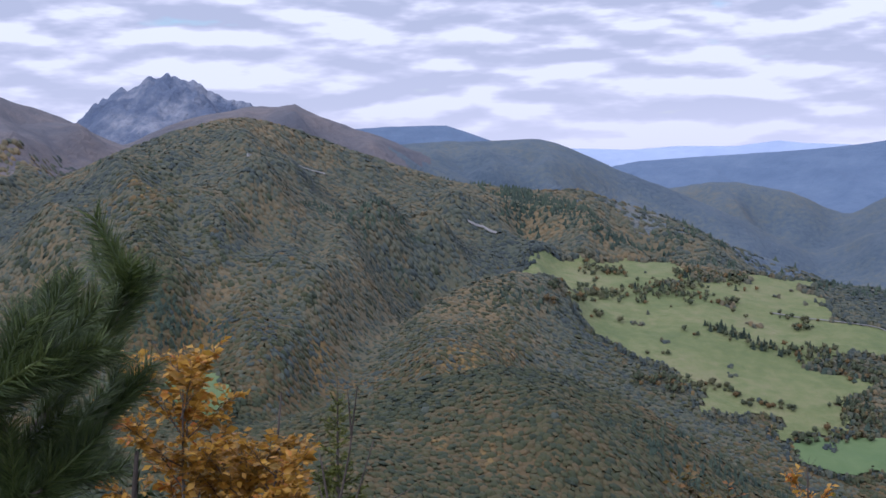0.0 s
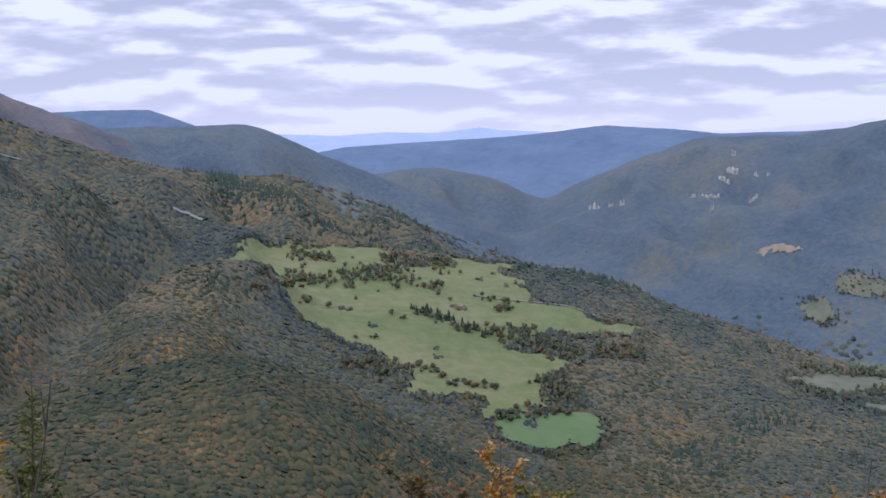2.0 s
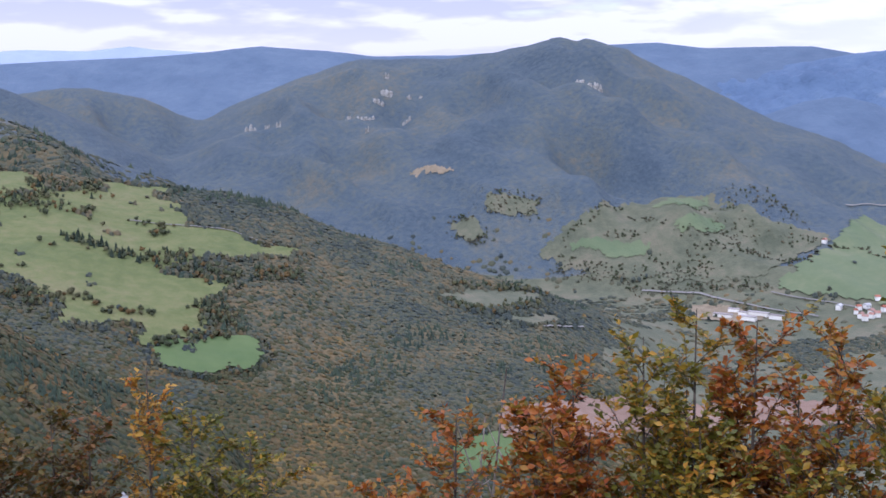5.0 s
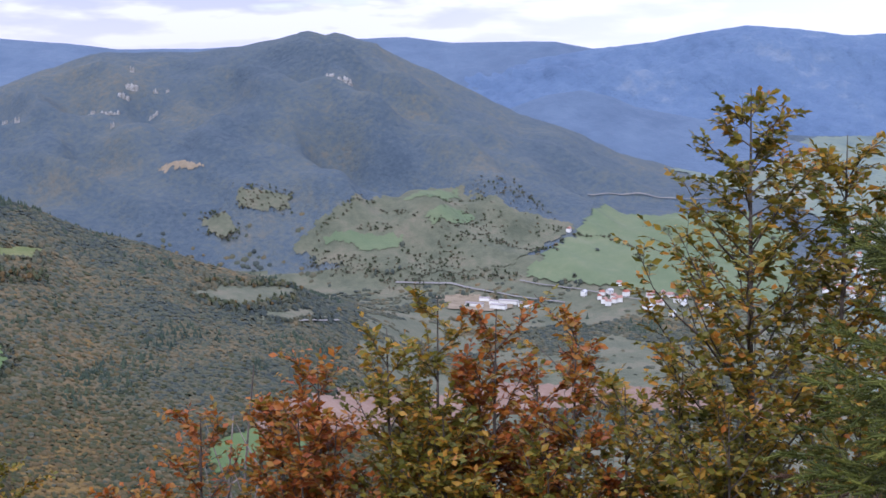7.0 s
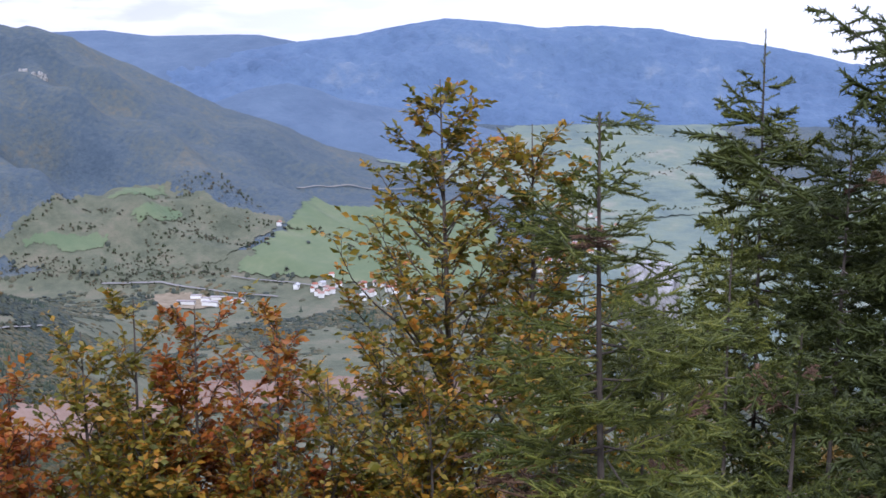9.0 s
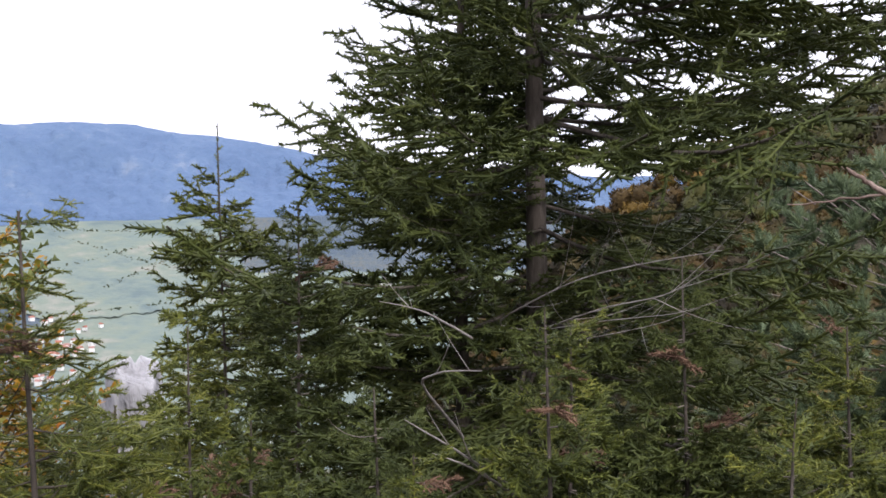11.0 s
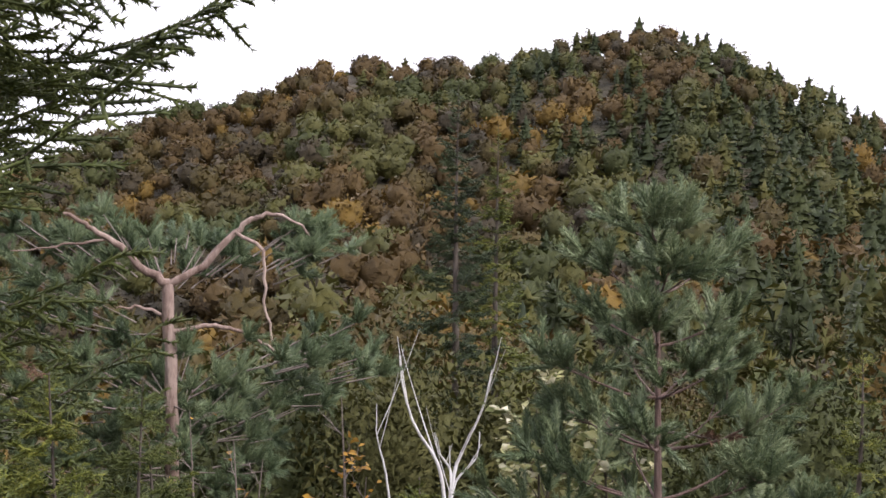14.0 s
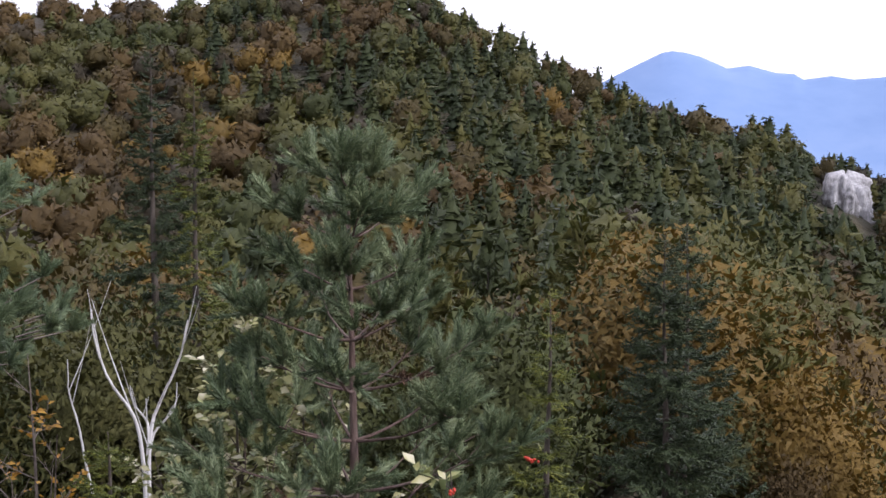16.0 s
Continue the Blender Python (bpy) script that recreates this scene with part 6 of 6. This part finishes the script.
# ---- crags and the cliff ----
def rock(name, centre, size, heading, label, seed, cols=26, rows=22):
    """A craggy rock face with fissures, rough all round."""
    t = np.linspace(0, 2 * np.pi, cols, endpoint=False)
    u = np.linspace(0, 1, rows)
    T, U = np.meshgrid(t, u)
    g = np.random.default_rng(seed)
    ph = g.random(6) * 6.28
    taper = 0.3 * U ** 14 if name != "crag" else 0.55 * U ** 6 + 0.12 * U
    rad = 1 - taper - (0.16 * np.abs(np.sin(6.5 * T + 1.1 * np.sin(4 * U) + ph[3])) ** 6 + 0.12 * np.abs(np.sin(10 * T + 2 * U + ph[2])) ** 8 if name == "cliff" else 0) + 0.12 * np.sin(3 * T + ph[0]) + 0.10 * np.sin(7 * T + ph[1] + 2 * U) + 0.07 * np.sin(13 * T + ph[2]) * np.sin(5 * U + ph[3]) + 0.08 * g.random(T.shape) + 0.06 * np.sign(np.sin(9 * U + 2 * T + ph[4]))
    rad[-1] *= 0.25
    c, s = math.cos(heading), math.sin(heading)
    X, Y, Z = rad * np.cos(T) * size[0] / 2, rad * np.sin(T) * size[1] / 2, (U - 0.5) * size[2] * (1 + 0.12 * np.sin(2 * T + ph[5]))
    V = np.stack([X * c - Y * s, X * s + Y * c, Z], -1).reshape(-1, 3)
    i = np.arange(rows - 1)[:, None] * cols
    j = np.arange(cols)[None, :]
    k = (j + 1) % cols
    F = np.stack([i + j, i + k, i + k + cols, i + j + cols], -1).reshape(-1, 4)
    top = len(V)
    V = np.vstack([V, [(0, 0, size[2] / 2)]])
    e = (rows - 1) * cols + np.arange(cols)
    F3 = np.stack([e, (rows - 1) * cols + (np.arange(cols) + 1) % cols, np.full(cols, top)], 1)
    ob = new(name, mesh_from(name, V, [F3, F], M_CLIFF if name != "crag" else M_ROCK))
    ob.location = centre
    return tagged(ob, label, "rock", "crags" if name == "crag" else "")


rock("cliff", (215.6, -207.6, 456.5), (15.5, 11, 27), radians(-44), "pale grey limestone cliff on the wooded slope", 3, 80, 56)
rock("boulder", (3.72, 15.05, 472.2), (1.5, 1.0, 5.0), 0.7, "pale rock showing among the shrubs", 9, 24, 18)
rock("boulder", (26.85, 15.7, 473.6), (2.0, 1.2, 2.9), 0.4, "grey rock showing between the spruces", 6, 24, 16)
CRAGS = [(1122, 3241, 22, 26), (1153, 3199, 9, 14), (1171, 3165, 10, 14), (1332, 3177, 12, 10), (1371, 3193, 16, 14), (1390, 3150, 18, 12), (1412, 3142, 18, 12), (1455, 3180, 24, 14),
         (1485, 3197, 30, 18), (1513, 3256, 9, 20), (1500, 3107, 16, 14), (1532, 3158, 10, 16), (1557, 3140, 8, 10), (1348, 3017, 9, 16), (1845, 2824, 18, 12), (1863, 2784, 26, 14), (1880, 2795, 14, 10), (-266, 1861, 10, 6)]
for k, (x, y, w, h) in enumerate(CRAGS):
    d = math.hypot(x, y)
    for q in range(3):
        # each outcrop is a row of narrow broken faces
        e = (q - 1) * w * 0.42 + 0.1 * w * math.sin(5 * k + q)
        px, py = x * (1 - 8 / d) + e * y / d, y * (1 - 8 / d) - e * x / d
        tall = h * (0.55 + 0.4 * abs(math.sin(2.3 * k + 1.7 * q)))
        rock("crag", (px, py, ground_z(px, py) + tall * 0.12), (w * 0.46, w * 0.3, tall * 1.5), -math.atan2(x, y), "pale limestone crag standing out of the woods", 20 + 3 * k + q, 12, 9)



# ---- bushes and hedges in the meadows ----
# rows of bushes: from x, y to x, y, and how many
BUSH_ROWS = [(289, 1552, 344, 1556, 16), (338, 1528, 408, 1530, 20), (382, 1451, 478, 1481, 26), (140, 1722, 160, 1790, 10), (160, 1725, 186, 1770, 9), (128, 1680, 146, 1690, 6), (195, 1742, 220, 1760, 6), (453, 1833, 517, 1812, 10), (472, 1790, 500, 1795, 8),
             (388, 1850, 420, 1880, 10), (338, 1834, 340, 1836, 1), (376, 1851, 378, 1852, 1), (410, 1811, 412, 1812, 1), (397, 1826, 399, 1827, 1), (310, 1729, 312, 1730, 1), (325, 1714, 330, 1715, 2), (251, 1633, 253, 1634, 1), (274, 1638, 277, 1639, 2), (236, 1749, 237, 1750, 1), (461, 1682, 494, 1644, 12)]
# small woods and hedges: from x, y to x, y, depth, how many, share of spruces
COPSES = [(201, 1985, 272, 1995, 18, 40, 0.05), (192, 1850, 258, 1872, 20, 44, 0.0), (268, 1885, 385, 1905, 28, 95, 0.1), (350, 1990, 460, 1990, 22, 80, 0.15), (346, 1755, 437, 1689, 9, 46, 0.55), (440, 1695, 510, 1705, 16, 45, 0.1), (456, 1530, 500, 1535, 22, 40, 0.05),
          (259, 1535, 294, 1540, 16, 22, 0), (222, 1555, 271, 1560, 12, 22, 0), (575, 1645, 647, 1668, 14, 40, 0.1), (494, 1644, 560, 1640, 14, 36, 0.15),
          (1554, 2349, 1674, 2354, 8, 22, 0), (1549, 2299, 1638, 2242, 7, 22, 0), (1646, 2315, 1683, 2223, 7, 18, 0), (1727, 2261, 1814, 2253, 9, 18, 0), (1678, 2197, 1777, 2149, 9, 24, 0), (1673, 2151, 1744, 2109, 16, 36, 0), (1605, 2177, 1695, 2066, 14, 44, 0), (1466, 2301, 1547, 2174, 12, 40, 0),
          (1547, 2174, 1664, 2065, 16, 56, 0), (1758, 2107, 1835, 1981, 13, 60, 0.1), (1843, 2250, 1977, 2155, 30, 70, 0), (1942, 2018, 1986, 1969, 6, 16, 0), (1980, 1963, 2009, 1876, 7, 24, 0), (1964, 1865, 1933, 1787, 10, 24, 0), (2143, 2002, 2147, 1939, 14, 26, 0.1), (1607, 2065, 1728, 1964, 14, 60, 0.05),
          (1519, 2135, 1628, 2038, 16, 56, 0), (1434, 2293, 1535, 2158, 14, 44, 0), (1486, 2331, 1549, 2342, 8, 14, 0), (1405, 2535, 1523, 2480, 10, 40, 0), (1401, 2500, 1494, 2448, 10, 40, 0), (1320, 2505, 1345, 2448, 9, 24, 0), (1340, 2548, 1380, 2505, 9, 24, 0), (1345, 2450, 1385, 2450, 9, 20, 0), (850, 1630, 900, 1600, 8, 24, 0.1), (900, 1700, 1058, 1712, 8, 44, 0.15), (895, 1600, 1014, 1645, 8, 30, 0.15), (2650, 2300, 3100, 2150, 7, 50, 0), (2750, 2050, 3250, 1900, 7, 50, 0), (2880, 1780, 3350, 1750, 7, 50, 0), (2700, 1900, 2850, 2250, 7, 40, 0), (3100, 1700, 3250, 2150, 7, 46, 0), (2620, 1800, 2900, 1500, 8, 46, 0), (3300, 2200, 3500, 1800, 14, 60, 0), (1760, 2200, 1840, 2120, 34, 46, 0), (1850, 2080, 1950, 2040, 20, 30, 0)]
BUSH = {}
for key, mat in (("green", material("dark_bush_leaves", [(0.2, (0.042, 0.055, 0.030)), (0.8, (0.080, 0.092, 0.046))], 0.05, 0.4, island=0.2, bump=0, translucent=0.2)),
                 ("mixed", material("olive_bush_leaves", [(0.2, (0.068, 0.072, 0.036)), (0.8, (0.12, 0.115, 0.054))], 0.05, 0.4, island=0.2, bump=0, translucent=0.2)),
                 ("scrub", material("dull_scrub_leaves", [(0.2, (0.062, 0.066, 0.042)), (0.6, (0.095, 0.088, 0.056)), (0.9, (0.15, 0.112, 0.06))], 0.02, 0.4, island=0.3, bump=0, translucent=0.2)),
                 ("rust", material("russet_bush_leaves", [(0.2, (0.085, 0.062, 0.026)), (0.8, (0.16, 0.10, 0.036))], 0.05, 0.4, island=0.2, bump=0, translucent=0.2))):
    BUSH[key] = []
    for j in range(3):
        V, F, Nn = lump_crown(300 + 7 * j + len(key), 1.0, 0.56, 9, 6, 110, 0.15, 12)
        BUSH[key].append(mesh_from("crown", V, F, mat, normals=Nn))


def bushes():
    for x0, y0, x1, y1, n in BUSH_ROWS:
        for k in range(n):
            t = (k + rng.random()) / n
            x, y = x0 + (x1 - x0) * t + rng.normal() * 2.5, y0 + (y1 - y0) * t + rng.normal() * (7 if n > 5 else 1)
            u = rng.random()
            kind = "rust" if u > 0.82 else "green" if u < 0.4 else "mixed"
            ob = thing("bush", (x, y, ground_z(x, y) + 2.0), {"rust": "russet bush in the meadow", "green": "dark green bush in the meadow", "mixed": "olive green bush in the meadow"}[kind], "bush", "meadow bushes")
            s = 4.5 + 5.5 * rng.random()
            ob.rotation_euler = (0, 0, rng.random() * 6.28)
            ob.scale = (s, s, s * 0.9)
            part_mesh("crown", BUSH[kind][int(rng.integers(3))], ob)


def copses():
    heaps = {}
    for x0, y0, x1, y1, depth, n, share in COPSES:
        for k in range(int((1.3 if x0 < 1000 else 1.2) * n)):
            t = rng.random()
            x, y = x0 + (x1 - x0) * t + rng.normal() * 4, y0 + (y1 - y0) * t + rng.normal() * depth
            u = rng.random()
            kind = "spruce" if rng.random() < share else "scrub" if x0 > 1200 and u > 0.3 else "rust" if u > 0.84 else "green" if u < 0.45 else "mixed"
            V, F, Nn = (CONE_FAR if kind == "spruce" else LEAF_TINY)[int(rng.integers(4))]
            w = (5.0 + 5.0 * rng.random()) * (1 if x0 < 1000 else 0.8) * (1.4 if kind == "spruce" else 1)
            heaps.setdefault(kind, Heap()).add(V * w * (1, 1, 0.6 if kind == "scrub" else 1) + [x, y, ground_z(x, y) + 1.5], F, Nn)
    looks = {"scrub": (BUSH["scrub"][0].materials[0], "dull brown scrub on the pastures"), "spruce": (M_CONIFER_FAR, "dark spruces in strips across the meadows"), "rust": (BUSH["rust"][0].materials[0], "russet bushes in the hedges and copses"),
             "green": (BUSH["green"][0].materials[0], "dark green trees of the copses"), "mixed": (BUSH["mixed"][0].materials[0], "olive green trees of the copses and hedges")}
    for kind, hp in heaps.items():
        tagged(new("copse_trees", hp.mesh("copse_trees", looks[kind][0])), looks[kind][1], "trees", kind="stuff")


bushes()
copses()

# ---- roads, village and works in the valley ----
M_ROAD = material("pale_road", [(0.2, (0.16, 0.155, 0.145)), (0.8, (0.22, 0.21, 0.195))], 0.02, 0.3, bump=0)
M_WALL_W = material("white_render", [(0.2, (0.62, 0.61, 0.58)), (0.8, (0.76, 0.75, 0.72))], 0.1, 1.0, bump=0, per_object=0.8)
M_ROOF = material("red_tiles", [(0.1, (0.26, 0.09, 0.06)), (0.5, (0.36, 0.14, 0.09)), (0.9, (0.30, 0.20, 0.17))], 0.3, 2.0, bump=0.3, per_object=0.9)
M_HALL_ROOF = material("dull_sheet_roof", [(0.2, (0.20, 0.17, 0.165)), (0.8, (0.36, 0.33, 0.33))], 0.05, 1.0, bump=0, per_object=0.9, rough=0.6)
M_ROOF_G = material("grey_sheet_roof", [(0.2, (0.36, 0.36, 0.38)), (0.8, (0.55, 0.55, 0.57))], 0.1, 1.0, bump=0, per_object=0.6, rough=0.5)


def strip(name, pts, width, mat, label):
    p = np.array(pts, float)
    t = np.linspace(0, 1, len(p))
    u = np.linspace(0, 1, 60)
    q = np.stack([np.interp(u, t, p[:, k]) for k in range(2)], 1)
    n = unit(np.gradient(q, axis=0))[:, ::-1] * [1, -1]
    L, R = q - n * width / 2, q + n * width / 2
    V = np.stack([np.column_stack([s, height(s[:, 0], s[:, 1]) + 1.5 * relief(s[:, 0], s[:, 1], 140, 3) + 3.7]) for s in (L, R)], 1).reshape(-1, 3)
    i = np.arange(59) * 2
    tagged(new(name, mesh_from(name, V, np.stack([i, i + 1, i + 3, i + 2], 1), mat, True)), label, "road", kind="structure")


strip("road", [(1538, 2115), (1613, 2027), (1644, 1943), (1699, 1793)], 5, M_ROAD, "pale road on the valley floor")
strip("road", [(1715, 1941), (1750, 1848), (1776, 1781), (1814, 1699)], 4, M_ROAD, "pale road leading to the village")
strip("road", [(2183, 2236), (2281, 2165), (2364, 2081), (2474, 2037)], 4, M_ROAD, "pale track across the meadow")
strip("road", [(456, 1844), (547, 1825), (600, 1808), (626, 1773)], 3, M_ROAD, "pale field track in the meadow")
strip("road", [(-246, 1925), (-226, 2050), (-183, 2090)], 5, M_ROAD, "pale forest track below the hilltop")
strip("road", [(39, 2062), (63, 2066), (83, 2050)], 5, M_ROAD, "pale forest track on the wooded hill")
strip("road", [(963, 1550), (1059, 1596)], 4, M_ROAD, "pale forest track")


def box(bm, sx, sy, z0, z1):
    v = [bm.verts.new((x * sx / 2, y * sy / 2, z)) for z in (z0, z1) for x, y in ((-1, -1), (1, -1), (1, 1), (-1, 1))]
    for f in ((3, 2, 1, 0), (4, 5, 6, 7), (0, 1, 5, 4), (1, 2, 6, 5), (2, 3, 7, 6), (3, 0, 4, 7)):
        bm.faces.new([v[i] for i in f])


def house(label, sx, sy, h, roof_h, roof_mat):
    ob = thing("house", (0, 0, 0), label, "house", "village houses")
    bm = bmesh.new()
    box(bm, sx, sy, -3, h)
    part("wall", bm, M_WALL_W, ob)
    bm = bmesh.new()
    e = 0.6
    a = [bm.verts.new(p) for p in ((-sx / 2 - e, -sy / 2 - e, h), (sx / 2 + e, -sy / 2 - e, h), (sx / 2 + e, sy / 2 + e, h), (-sx / 2 - e, sy / 2 + e, h), (-sx / 2 - e, 0, h + roof_h), (sx / 2 + e, 0, h + roof_h))]
    for f in ((0, 1, 5, 4), (2, 3, 4, 5), (0, 4, 3), (1, 2, 5), (3, 2, 1, 0)):
        bm.faces.new([a[i] for i in f])
    part("roof", bm, roof_mat, ob)
    for x in (-0.28, 0.28):
        bm = bmesh.new()
        box(bm, sx * 0.16, 0.2, h * 0.35, h * 0.75)
        w = part("window", bm, M_FAR_ROCK, ob)
        w.location = (x * sx, -sy / 2 - 0.05, 0)
    return ob


HOUSES = [house("white house with a red tiled roof in the village", 11, 9, 5.5, 4.0, M_ROOF), house("white house with a grey roof in the village", 12, 9, 6, 3.0, M_ROOF_G), house("small white house with a red roof in the village", 9, 8, 4.5, 3.5, M_ROOF)]
STREETS = [(1763, 1801, 1870, 1590, 26, 26), (1824, 1724, 1880, 1650, 8, 14), (2120, 1490, 2260, 1500, 18, 22), (2210, 1620, 2440, 1610, 22, 30), (2300, 1545, 2480, 1590, 16, 24), (2420, 1640, 2640, 1730, 16, 40), (3690, 2250, 3730, 2120, 14, 40)]
first = set()
for x0, y0, x1, y1, n, w in STREETS:
    for k in range(n):
        t = (k + rng.random()) / n
        x, y = x0 + (x1 - x0) * t + rng.normal() * w, y0 + (y1 - y0) * t + rng.normal() * w
        i = int(rng.choice([0, 0, 1, 2, 2]))
        m = pose(x, y, ground_z(x, y) + 3.2, 0, 0, rng.random() * 180)
        if i in first:
            copy_thing(HOUSES[i], m)
        else:
            HOUSES[i].matrix_basis = m
            first.add(i)
lone = copy_thing(HOUSES[0], pose(1936, 2037, ground_z(1936, 2037) + 3.2, 0, 0, 30))
tagged(lone, "lone white farmhouse above the meadow")


def hall(x, y, sx, sy, h, turn):
    ob = thing("factory_hall", (x, y, ground_z(x, y) + 3.6), "long pale works hall in the valley", "building", "works halls")
    ob.rotation_euler = (0, 0, radians(turn))
    bm = bmesh.new()
    box(bm, sx, sy, -3, h)
    part("wall", bm, M_WALL_W, ob)
    bm = bmesh.new()
    box(bm, sx + 1, sy + 1, h, h + 1.2)
    part("roof", bm, M_HALL_ROOF, ob)


for x, y, sx, sy, h, turn in ((1568, 1902, 46, 16, 6, 125), (1590, 1858, 40, 18, 7, 120), (1630, 1876, 50, 14, 6, 122), (1640, 1838, 34, 14, 6, 118), (1612, 1925, 26, 12, 5, 130), (1605, 1890, 20, 12, 8, 120)):
    hall(x, y, sx * 0.75, sy * 0.7, h * 0.75, turn)
